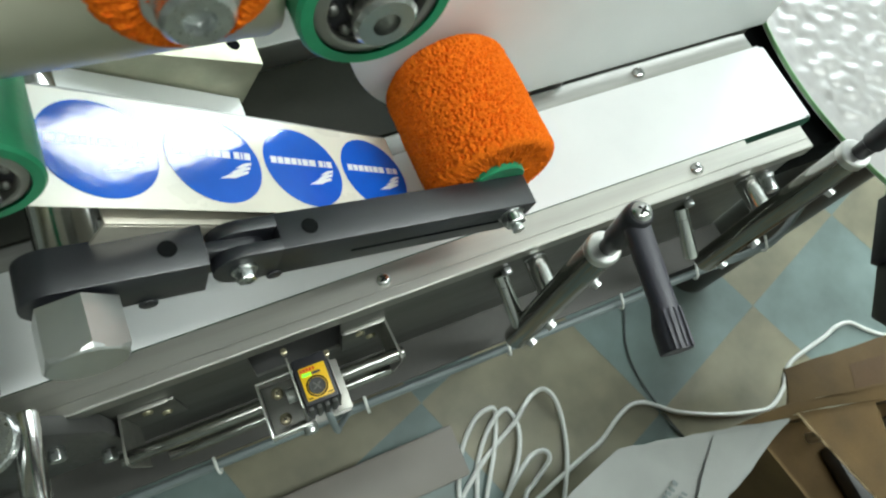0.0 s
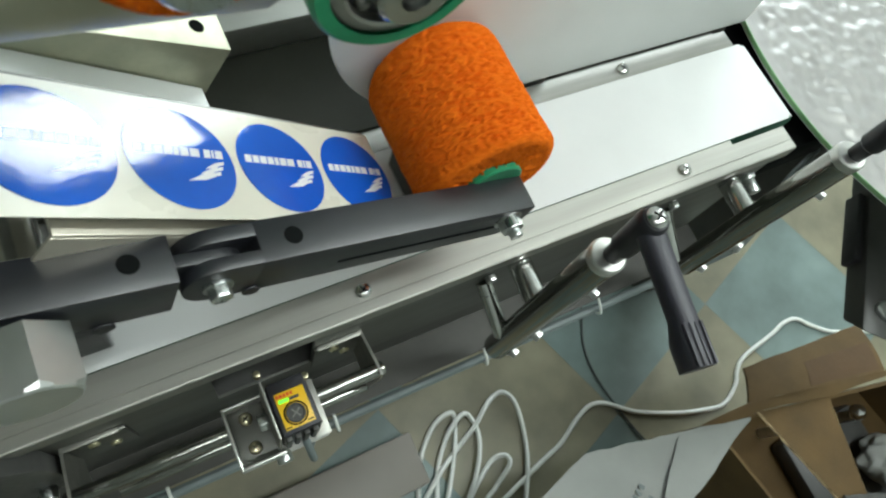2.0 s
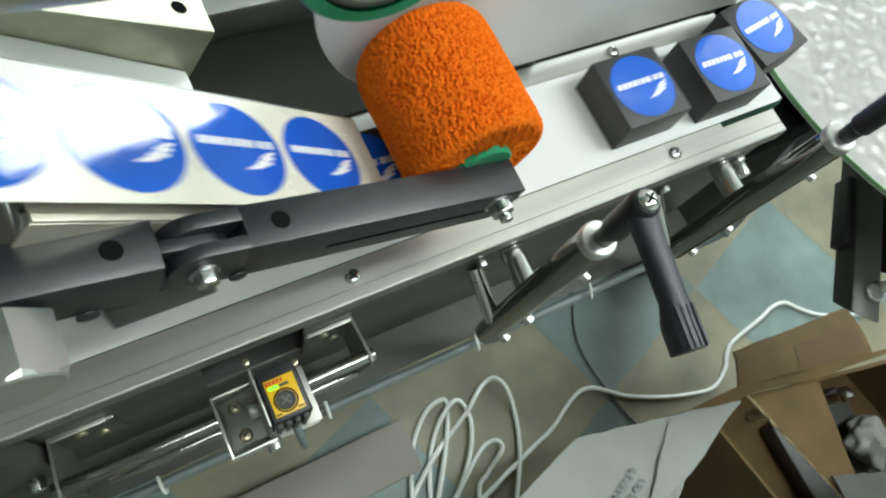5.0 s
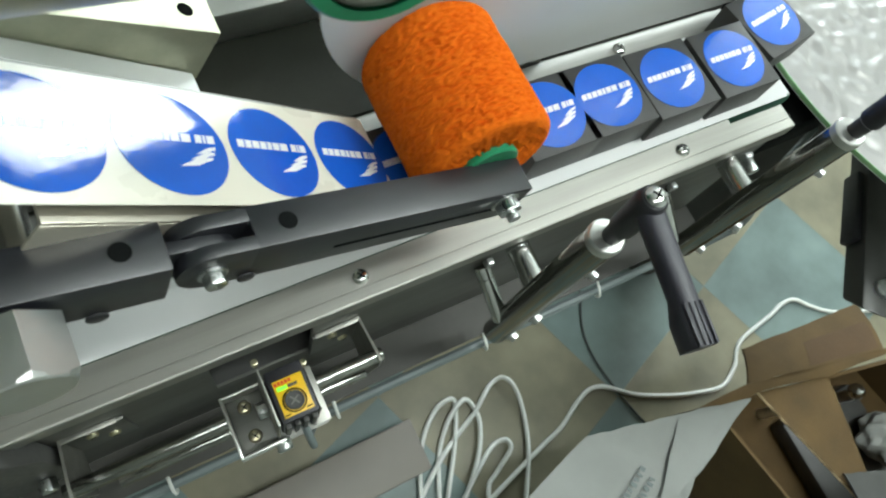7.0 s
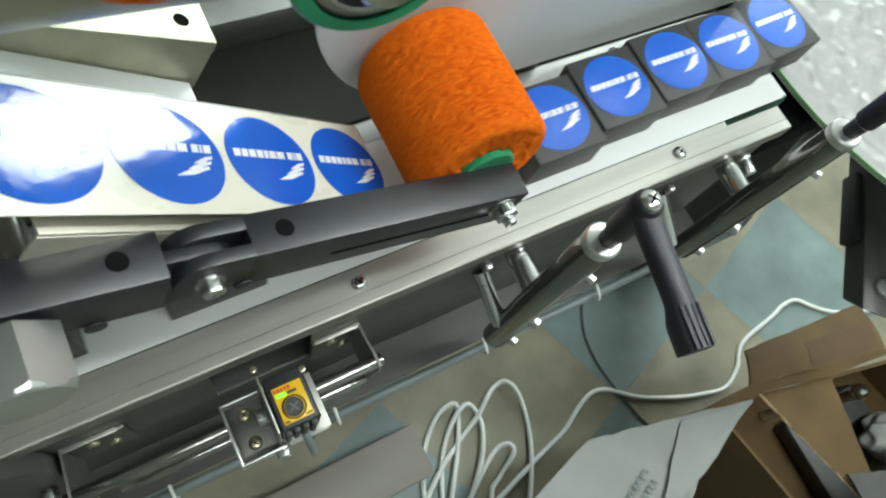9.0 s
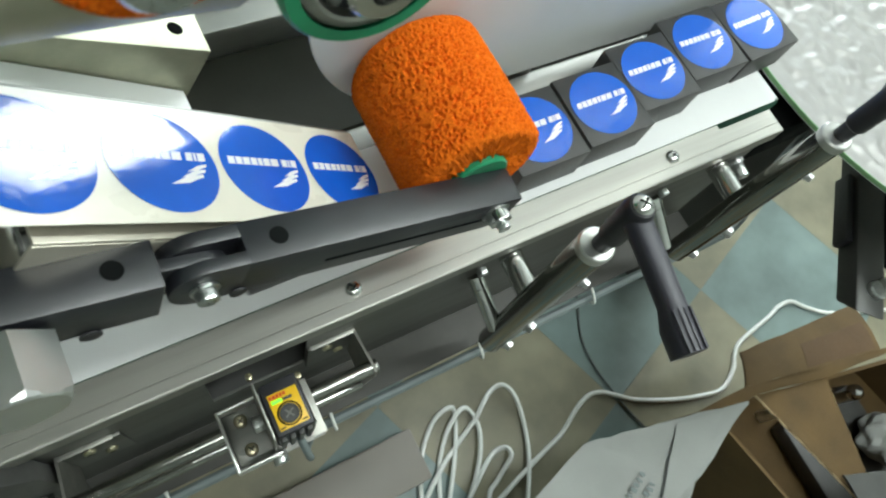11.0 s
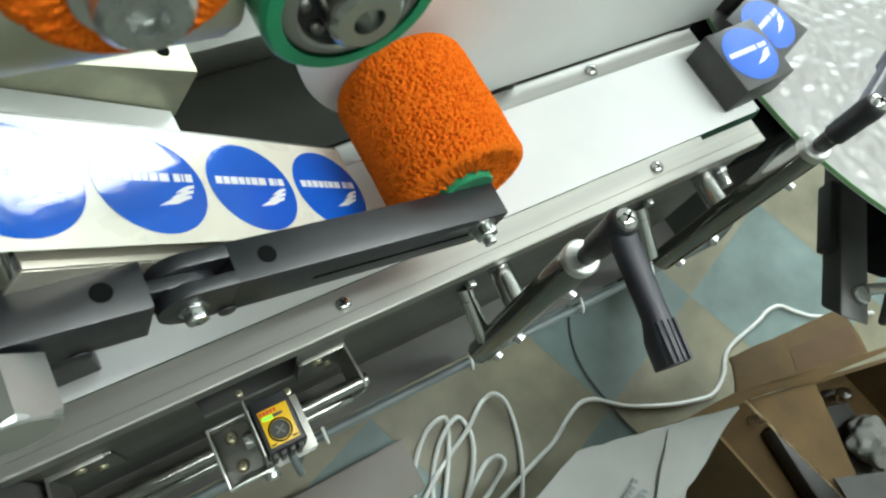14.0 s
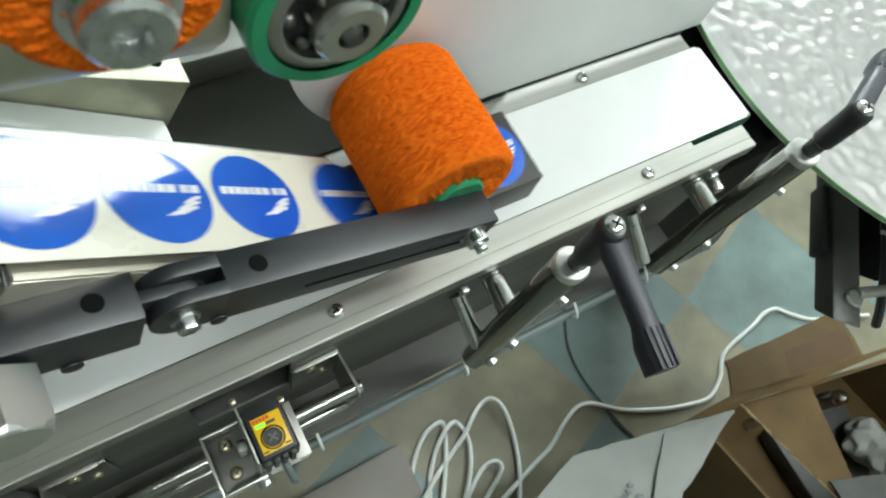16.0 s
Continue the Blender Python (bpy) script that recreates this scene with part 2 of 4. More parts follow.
# ---- room ----
def room():
    X0, X1, Y0, Y1, H, T = -2.2, 4.7, -2.0, 2.0, 2.7, 0.15
    ground = part("floor", box(X0, X1, Y0, Y1, -0.1, -0.004), GROUT)
    tagged(ground, "checkered vinyl tile floor, blue-grey and tan", "floor", kind="structure")
    tagged(part("ceiling", box(X0, X1, Y0, Y1, H, H + T), CEILING), "plain pale ceiling", "ceiling", kind="structure")
    tagged(part("wall_west", box(X0 - T, X0, Y0 - T, Y1 + T, -0.1, H + T), WALL), "plain pale wall", "wall", kind="structure")
    tagged(part("wall_east", box(X1, X1 + T, Y0 - T, Y1 + T, -0.1, H + T), WALL), "plain pale wall", "wall", kind="structure")
    tagged(part("wall_south", box(X0, X1, Y0 - T, Y0, -0.1, H + T), WALL), "plain pale wall", "wall", kind="structure")
    wx0, wx1, wz0, wz1 = 1.9, 4.3, 1.12, 2.48
    wall = joined(box(X0, wx0, Y1, Y1 + T, -0.1, H + T), box(wx1, X1, Y1, Y1 + T, -0.1, H + T), box(wx0, wx1, Y1, Y1 + T, -0.1, wz0), box(wx0, wx1, Y1, Y1 + T, wz1, H + T))
    tagged(part("wall_north", wall, WALL), "plain pale wall with a window", "wall", kind="structure")
    win = tagged(new("window_1"), "bright window in a white frame", "window", kind="structure")
    for x in (wx0, (wx0 + wx1) / 2 - 0.03, wx1 - 0.06):
        part("window_frame", box(x, x + 0.06, Y1 + 0.03, Y1 + 0.09, wz0 + 0.06, wz1 - 0.06, 0.006), WHITE_INK, win)
    for z in (wz0, wz1 - 0.06):
        part("window_frame", box(wx0, wx1, Y1 + 0.03, Y1 + 0.09, z, z + 0.06, 0.006), WHITE_INK, win)
    tagged(part("backdrop", box(wx0 - 0.6, wx1 + 0.6, Y1 + 0.6, Y1 + 0.62, wz0 - 0.5, wz1 + 0.5), SKY_GLOW), "bright daylight outside the window", "sky", kind="structure")
    for x, y in FIXTURES:
        lampy = hung("ceiling_light", "white suspended fluorescent ceiling light", "light", "ceiling lights", (x, y, 2.42))
        part("housing", box(-0.65, 0.65, -0.025, 0.025, -0.012, 0.03, 0.004), WHITE_INK, lampy)
        for dy in (-0.045, 0.045):
            part("tube", rod((-0.62, dy, 0), (0.62, dy, 0), 0.013, 16), LAMP_GLOW, lampy)
        for dx in (-0.5, 0.5):
            part("wire", rod((dx, 0, 0.03), (dx, 0, H - 2.42), 0.002, 8), CAST, lampy)
    return ground


FLOOR = room()


def tiles():
    side, c, s = 0.315, math.cos(radians(20.5)), math.sin(radians(20.5))
    bm = box(0.00015, side - 0.00015, 0.00015, side - 0.00015, -0.006, 0.0)
    me_blue, me_tan = bpy.data.meshes.new("tile"), bpy.data.meshes.new("tile")
    for me, mat in ((me_blue, TILE_BLUE), (me_tan, TILE_TAN)):
        bm.to_mesh(me)
        me.materials.append(mat)
    bm.free()
    for i in range(-14, 16):
        for j in range(-14, 14):
            x, y = 0.92 + side * (i * c - j * s), 0.017 + side * (i * s + j * c)
            mx, my = x + side * (c - s) / 2, y + side * (c + s) / 2
            if -2.2 < mx < 4.7 and -2.0 < my < 2.0:
                ob = new("tile", me_blue if (i + j) % 2 else me_tan)
                ob.matrix_world = pose(x, y, 0, 0, 0, 20.5)
                ob.parent = FLOOR


# ---- conveyor ----
BELT_Z = 0.761


def conveyor():
    c = hung("conveyor", "stainless steel belt conveyor with a white belt", "conveyor")
    x0 = -2.15
    loop = [(x0, BELT_Z)] + [(x, z) for x, z in arc(0.4855, BELT_Z - 0.012, 0.012, 90, -90, 12)] + [(x0, BELT_Z - 0.024)]
    part("belt", prism(loop, 0.1030, 0.1760, "y"), BELT, c, "smooth white conveyor belt")
    part("belt_cover", box(x0, 0.4860, 0.1010, 0.1780, BELT_Z - 0.0006, BELT_Z + 0.0001), BELT, c)
    under = [(x0, BELT_Z - 0.0015)] + [(x, z) for x, z in arc(0.4855, BELT_Z - 0.012, 0.0105, 90, -90, 12)] + [(x0, BELT_Z - 0.0225)]
    part("belt_edge", prism(under, 0.1014, 0.1776, "y"), BELT_EDGE, c, "green rubber belt edge")
    for name, ya, yb, end, plate_y in (("near", 0.079, 0.1005, 0.476, 0.079), ("far", 0.1785, 0.200, 0.482, 0.200)):
        if name == "near":
            # folded sheet: flat top, a scored line, a rolled outer lip
            def lip_profile(inner):
                return [(inner, 0.752), (inner, 0.760), (0.0839, 0.760), (0.0837, 0.7592), (0.0833, 0.7592), (0.0831, 0.760)] + [(0.0770, 0.7600), (0.0760, 0.7596), (0.0755, 0.7586), (0.0755, 0.7465), (0.0790, 0.7465), (0.0790, 0.752)]
            part("rail", prism(lip_profile(yb), x0, 0.4195, "x"), STEEL, c, angle=8)
            part("rail", prism(lip_profile(0.0965), 0.4195, 0.4755, "x"), STEEL, c, angle=8)
        else:
            part("rail", prism([(x0, ya), (end, ya), (end, yb - 0.005), (x0, yb - 0.005)], 0.752, 0.760, "z", 0.0012), SATIN, c)
        s = 1 if name == "near" else -1
        w = (plate_y, plate_y + 0.002) if s > 0 else (plate_y - 0.002, plate_y)
        # same sheet as the rail; the plate's dim reflections are in its colour
        if s > 0:
            pieces = [box(x0, 0.000, *w, 0.60, 0.752), box(0.066, end - 0.004, *w, 0.60, 0.752), box(0.000, 0.066, *w, 0.748, 0.752), box(0.000, 0.066, *w, 0.60, 0.672)]
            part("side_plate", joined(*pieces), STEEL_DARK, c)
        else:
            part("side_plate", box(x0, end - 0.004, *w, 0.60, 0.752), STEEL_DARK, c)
        lip = (0.046, 0.079) if s > 0 else (0.200, 0.233)
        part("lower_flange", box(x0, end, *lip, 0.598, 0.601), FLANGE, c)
    for x in (-0.163, 0.101, 0.365):
        pan_screw((x, 0.0905, 0.760), (0, 0, 1), 0.0052, c)
        pan_screw((x, 0.186, 0.760), (0, 0, 1), 0.0052, c)
    part("end_roller", rod((0.4855, 0.1018, BELT_Z - 0.012), (0.4855, 0.178, BELT_Z - 0.012), 0.0100), CAST, c)
    # added block that paints the dark gap between belt end and turntable
    part("gap_filler", box(0.484, 0.575, 0.0815, 0.265, 0.69, 0.7345, 0.001), DARK, c, "black filler for the dark gap before the turntable")
    part("bottom_pan", box(x0, 0.47, 0.081, 0.198, 0.66, 0.664), CAST, c)
    for x in (-2.0, -1.2, -0.45):
        for y in (0.09, 0.17):
            part("leg", box(x - 0.02, x + 0.02, y - 0.02, y + 0.02, 0.0, 0.60, 0.002), BEAM, c)
    for x in (-0.6, -0.1):
        part("cable_clip", box(x, x + 0.02, 0.2, 0.21, 0.63, 0.65, 0.001), CAST, c)
    return c


def machine_bed():
    b = hung("machine_bed", "grey sheet-steel bed of the labelling machine", "machine")
    part("bed_plate", box(-0.75, 0.50, 0.203, 0.75, 0.742, 0.750, 0.001), BED, b)
    part("back_rail", box(-0.75, 0.50, 0.285, 0.32, 0.7505, 0.778, 0.002), ALU, b, "bright aluminium rail")
    part("stand", box(-0.7, 0.45, 0.25, 0.72, 0.0, 0.742, 0.004), BEAM, b)
    out = [(0.113, 1.12), (0.113, 0.878)] + arc(0.225, 0.878, 0.112, 180, 270, 20)[1:] + [(0.501, 0.766), (0.501, 1.12)]
    g = hung("side_guide", "upright white guide panel with a rounded corner", "panel")
    part("sheet", prism(out, 0.1945, 0.1980, "y", 0.0006), PANEL, g)
    part("foot", box(0.26, 0.30, 0.1980, 0.24, 0.75, 0.80, 0.002), ALU, g)


def feed_block():
    b = hung("mounting_block", "machined aluminium block with a bolt hole", "machine block")
    m = Matrix.Translation((0.067, 0.212, 0.8536)) @ Matrix.Rotation(radians(28), 4, "Y")
    part("block", turned(box(-0.40, 0, 0, 0.075, -0.036, 0, 0.0008), m), RAW_ALU, b)
    # flat dark disc in place of the bolt hole's shade
    part("hole_dark_disc", turned(rod((-0.0150, 0.0135, -0.001), (-0.0150, 0.0135, 0.0004), 0.0040, 20), m), DARK, b)
    part("riser", box(-0.20, -0.02, 0.290, 0.34, 0.7785, 0.86, 0.001), CAST, b)


# ---- label web ----
SLOPE = math.atan(0.767)
WEB = Matrix.Translation((-0.04, 0.137, 0.938)) @ Matrix.Rotation(SLOPE, 4, "Y")
PITCH = 0.0548


def round_label(name="round_label", group="labels on the web"):
    r = 0.0255
    ob = hung(name, "glossy blue round label with white print", "label", group)
    part("disc", lathe([(0, r), (0.00010, r), (0.00013, r * 0.988)], (0, 0, 0), (0, 0, 1), 56), BLUE, ob)
    # plain bars stand for the name
    x, bms = -0.84, []
    for w in (0.15, 0.14, 0.155, 0.14, 0.10, 0.155, 0.18, 0.0, 0.13, 0.045, 0.145):
        if w:
            lean = 0.03 * r
            bms.append(prism([(x * r, 0.045 * r), ((x + w) * r, 0.045 * r), ((x + w) * r + lean, 0.215 * r), (x * r + lean, 0.215 * r)], 0.00014, 0.00020, "z"))
        x += (w + 0.028) if w else 0.06
    part("print", joined(*bms), WHITE_INK, ob)
    blades = []
    for right, low, tip, drop in ((0.80, -0.10, 0.36, -0.19), (0.74, -0.21, 0.22, -0.30), (0.66, -0.32, -0.04, -0.45)):
        top = low + 0.085
        blades.append(prism([(right * r, top * r), ((right - 0.02) * r, (low + 0.02) * r), ((right - 0.10) * r, low * r), ((right + tip) / 2 * r, (drop + 0.03) * r), (tip * r, drop * r), ((right + tip) / 2 * r, (low + 0.03) * r), ((right - 0.14) * r, (low + 0.06) * r)], 0.00014, 0.0002, "z"))
    part("wing_mark", joined(*blades), WHITE_INK, ob)
    return ob


BEND = -0.042


def web_pose(s):
    """The pose on the web at s metres along it: level before the pinch roller, then down the slope."""
    if s >= BEND:
        return WEB @ Matrix.Translation((s, 0, 0))
    m = WEB @ Matrix.Translation((BEND, 0, 0))
    return Matrix.Translation(m.translation + Vector((s - BEND, 0, 0)))


def web():
    w = hung("label_web", "cream backing paper strip for labels", "label strip")
    part("paper", turned(box(BEND, 0.2130, -0.030, 0.030, -0.0003, 0), WEB), PAPER, w)
    m = web_pose(BEND - 0.00001)
    part("paper", turned(box(-0.95, 0.0, -0.030, 0.030, -0.0003, 0), m), PAPER, w)
    plate = hung("peel_plate", "brushed steel peel plate under the label strip", "plate")
    plate.matrix_world = WEB
    part("plate", box(0.004, 0.2115, -0.0275, 0.032, -0.0038, -0.0006, 0.0004), STEEL, plate)
    part("stay", box(-0.04, 0.137, 0.0325, 0.0745, -0.0370, -0.0330, 0.0004), PANEL, plate)
    part("lower_sheet", box(0.023, 0.150, -0.0310, 0.032, -0.0125, -0.0105, 0.0004), TAN_SHEET, plate, "brushed steel cover sheet")
    part("lower_sheet", box(0.023, 0.150, -0.0312, -0.0298, -0.060, -0.0126, 0.0003), TAN_SHEET, plate, "bent apron of the cover sheet")


# ---- press roller and its arm ----
AXLE = Vector((0.1746, 0.0, 0.8355))


def foam_roller(name, label, centre, y0, y1, r, hub_r, near=0.003, far=0.003):
    """The turning roller: centre is its axle, y0 its near end; near and far round its two rims."""
    ob = hung(name, label, "roller", at=(centre[0], 0, centre[2]))
    seg, rows = int(r * 13400), int((y1 - y0) * 2500)
    bm = bmesh.new()
    rings = []
    prof = [(y0 + 0.0005, hub_r)] + [(y0, hub_r + (r - near - hub_r) * k / 8) for k in range(1, 9)] + [(y0 + near * (1 - math.cos(a * math.pi / 16)), r - near + near * math.sin(a * math.pi / 16)) for a in range(1, 9)]
    prof += [(y0 + near + (y1 - y0 - near - far) * k / rows, r) for k in range(1, rows + 1)]
    prof += [(y1 - far + far * math.sin(a * math.pi / 24), r - far + far * math.cos(a * math.pi / 24)) for a in range(1, 13)] + [(y1, hub_r)]
    for y, rad in prof:
        ring = []
        for i in range(seg):
            a = 2 * math.pi * i / seg
            p = Vector((rad * math.cos(a), y, rad * math.sin(a)))
            d = 0.0
            if rad > hub_r + 0.001:
                near = noise.voronoi(p * 430)[0]
                d = -0.0056 * max(0, 0.58 - near[0]) - 0.0004 * noise.noise(p * 1300) + 0.0006 * noise.noise(p * 60)
            ring.append(bm.verts.new((rad + d) * Vector((math.cos(a), 0, math.sin(a))) + Vector((0, y + (d * 0.6 if y < y0 + 0.002 else 0), 0))))
        rings.append(ring)
    for p, s in zip(rings, rings[1:]):
        for i in range(seg):
            bm.faces.new((p[i], p[(i + 1) % seg], s[(i + 1) % seg], s[i]))
    part("foam_sleeve", bm, FOAM, ob, "open-pored orange foam", 80)
    part("hub", lathe([(0.001, hub_r * 0.5), (0, hub_r * 0.80), (0, hub_r * 0.95), (0.001, hub_r), (y1 - y0 + 0.003, hub_r)], (0, y0 - 0.0035, 0), (0, y1, 0)), GREEN, ob, "green plastic hub")
    return ob


def press_arm():
    a = hung("roller_holder", "jointed dark anodised arm carrying the foam roller", "arm")
    ya, yb = -0.0102, 0.0102
    tilt = math.atan(0.272)
    F = Matrix.Translation((0.0555, 0.0942, 0.8755)) @ Matrix.Rotation(tilt, 4, "Y") @ Matrix.Rotation(radians(-1.7), 4, "Z")
    h = 0.030

    def place(bm):
        return turned(bm, F)
    e1, slot = 0.1415, -0.0164
    mid0, mid1 = -0.0036, 0.0030
    hinge = (-0.0340, -0.0150)
    cheek = [(slot + 0.02, -0.00015), (slot + 0.02, -h + 0.00015)] + arc(*hinge, h / 2 - 0.00015, 270, 90, 16)
    # the tip is rounded seen from above and under its near corner
    body = [(slot, 0), (e1 - 0.001, 0), (e1, -0.001), (e1, -h + 0.012)] + arc(e1 - 0.012, -h + 0.012, 0.012, 0, -90, 6)[1:] + [(slot, -h)]
    part("limb", place(joined(prism(body, ya, yb, "y", 0.0009), prism(cheek, ya + 0.00015, mid0, "y", 0.0006), prism(cheek, mid1, yb - 0.00015, "y", 0.0006))), ARM, a)
    # inner limb: tongue between the cheeks, rounded far end
    end, L0 = -0.0513, -0.1150
    inner = [(end, 0), (end, -h), (L0, -h)] + arc(L0, -h / 2, h / 2, 270, 90, 12)
    tongue = [(end - 0.0005, -0.0035), (end - 0.0005, -h + 0.002)] + arc(hinge[0] + 0.002, hinge[1] - 0.001, 0.0115, 270, 450, 10)
    part("limb", place(joined(prism(inner, ya - 0.0008, yb + 0.0008, "y", 0.0009), prism(tongue, mid0 + 0.0004, mid1 - 0.0004, "y", 0.0004))), ARM, a)
    # groove and holes are dark pieces on the face, shade by colour
    part("groove_dark_strip", place(box(0.024, 0.122, ya - 0.0002, ya + 0.0006, -0.0185, -0.0160)), DARK, a)
    for x, y in ((0.0, 0.0), (-0.068, 0.0006)):
        part("hole_dark_disc", place(lathe([(0, 0.0044), (0.0004, 0.0042), (0.0004, 0.0)], (x, y, -0.0001), (x, y, 1), 28)), DARK, a)
    part("washer", place(rod((hinge[0], ya, hinge[1]), (hinge[0], ya - 0.0012, hinge[1]), 0.0066)), ZINC, a)
    part("hinge_bolt", place(hexagon((hinge[0], ya - 0.0012, hinge[1]), (hinge[0], ya - 0.0066, hinge[1]), 0.0092, 0.0006)), ZINC, a)
    part("set_screw", place(rod((-0.0170, ya, -0.0275), (-0.0170, ya - 0.0014, -0.0275), 0.0042, 20, 0.0008)), RUBBER, a)
    part("set_screw", place(rod((-0.0780, ya - 0.0008, -0.0310), (-0.0780, ya - 0.0020, -0.0310), 0.0046, 20, 0.0008)), RUBBER, a)
    # roller axle and its nut
    ax, yn = AXLE, 0.0812
    part("axle", rod((ax.x, 0.074, ax.z), (ax.x, 0.195, ax.z), 0.0040), CHROME, a)
    nz = ax.z - 0.004
    part("washer", rod((ax.x + 0.001, yn, nz), (ax.x + 0.001, yn - 0.0014, nz), 0.0086), ZINC, a)
    part("nut", hexagon((ax.x + 0.001, yn - 0.0014, nz), (ax.x + 0.001, yn - 0.0080, nz), 0.0130, 0.0010), ZINC, a)
    part("axle_tip", rod((ax.x + 0.001, yn - 0.008, nz), (ax.x + 0.001, yn - 0.0125, nz), 0.0038, 20, 0.0006), ZINC, a)
    part("spacer", hexagon((ax.x, 0.0985, ax.z), (ax.x, 0.1015, ax.z), 0.0115, 0.0004), CHROME, a)
    # pivot shaft and its big chamfered hexagon
    px0, pz0 = -0.0537, 0.889
    part("pivot_shaft", rod((px0 + 0.004, 0.1055, pz0), (px0 + 0.004, 0.30, pz0), 0.0140, 40), CHROME, a, "polished steel shaft")
    head = bmesh.new()
    rings = []
    for y, grow in ((0.0835, 1.0), (0.0612, 1.0), (0.0588, 0.93), (0.0580, 0.85)):
        rings.append([head.verts.new((px0 + 0.0190 * g * math.cos(k), y + dy, pz0 + 0.0190 * g * math.sin(k))) for k, g, dy in ((radians(6 + 60 * n + d), (1.0 if d == 0 else 0.866 if abs(d) > 20 else 0.8966) if grow == 1.0 else min(grow, 1.0 if d == 0 else 0.866 if abs(d) > 20 else 0.8966), -0.0012 * (grow == 1.0 and y < 0.07 and d != 0)) for n in range(6) for d in (-30, -15, 0, 15))])
    for p, q in zip(rings, rings[1:]):
        for i in range(24):
            head.faces.new((p[i], p[(i + 1) % 24], q[(i + 1) % 24], q[i]))
    head.faces.new(rings[0]), head.faces.new(rings[-1])
    part("hexagon_head", head, HEX_STEEL, a, "large dull zinc hexagon head", 12)
    return a


def green_roller(name, x, z, y0, y1, r, label):
    g = hung(name, label, "roller", "green rollers", (x, 0, z))
    part("sleeve", lathe([(0, r * 0.80), (0, r * 0.95), (r * 0.05, r), (y1 - y0, r)], (0, y0, 0), (0, y1, 0), 64, False), GREEN, g)
    part("bearing_ring", lathe([(0.004, r * 0.62), (0.0005, r * 0.63), (0.0, r * 0.66), (0.0005, r * 0.74), (0.0012, r * 0.795), (0.006, r * 0.80)], (0, y0, 0), (0, y1, 0), 64, False), STEEL, g)
    part("bearing_shield", lathe([(0.004, r * 0.28), (0.0045, r * 0.66)], (0, y0, 0), (0, y1, 0), 48, False), RUBBER, g)
    balls = []
    for k in range(8):
        ball = bmesh.new()
        bmesh.ops.create_uvsphere(ball, u_segments=12, v_segments=8, radius=r * 0.085, matrix=Matrix.Translation((r * 0.53 * math.cos(k * math.pi / 4), y0 + 0.0035, r * 0.53 * math.sin(k * math.pi / 4))))
        balls.append(ball)
    part("bearing_balls", joined(*balls), STEEL_DARK, g)
    part("spindle", lathe([(0.003, r * 0.40), (-0.006, r * 0.40), (-0.0075, r * 0.35), (-0.0075, r * 0.17), (-0.001, r * 0.15), (-0.001, 0.0)], (0, y0, 0), (0, y1, 0)), CHROME, g)
    return g


def upper_works():
    green_roller("guide_roller", 0.0873, 1.0143, 0.0995, 0.19, 0.0280, "green guide roller with a steel bearing")
    green_roller("guide_roller", -0.055, 0.975, 0.100, 0.172, 0.0245, "green pinch roller pressing on the label strip")
    green_roller("guide_roller", 0.140, 1.075, 0.150, 0.25, 0.022, "green guide roller behind the upper works")
    t = hung("cross_tube", "satin steel cross tube above the label strip", "tube")
    part("tube", rod((-0.45, 0.131, 1.065), (0.060, 0.131, 1.014), 0.025, 48, 0.006), CREAM_TUBE, t)
    part("tube_mount", box(-0.45, -0.08, 0.150, 0.40, 1.03, 1.045, 0.002), CREAM_TUBE, t)
    f = foam_roller("upper_foam_roller", "small orange foam roller above the label strip", (0.030, 0, 1.050), 0.0905, 0.104, 0.0250, 0.008)
    b = hung("clamp_bolt", "large zinc bolt clamping the upper foam roller", "bolt")
    part("head", lathe([(0, 0.0085), (0.001, 0.0100), (0.006, 0.0100), (0.0075, 0.0085), (0.0075, 0.0045), (0.004, 0.004), (0.004, 0)], (0.030, 0.0890, 1.0455), (0.030, 0.0, 1.0455)), ZINC, b)
    part("washer", lathe([(0, 0.0045), (0, 0.0128), (0.0012, 0.0128), (0.0015, 0.0124), (0.0015, 0.0045)], (0.030, 0.0905, 1.0455), (0.030, 0.0, 1.0455), 40, False), HEX_STEEL, b)
    return f


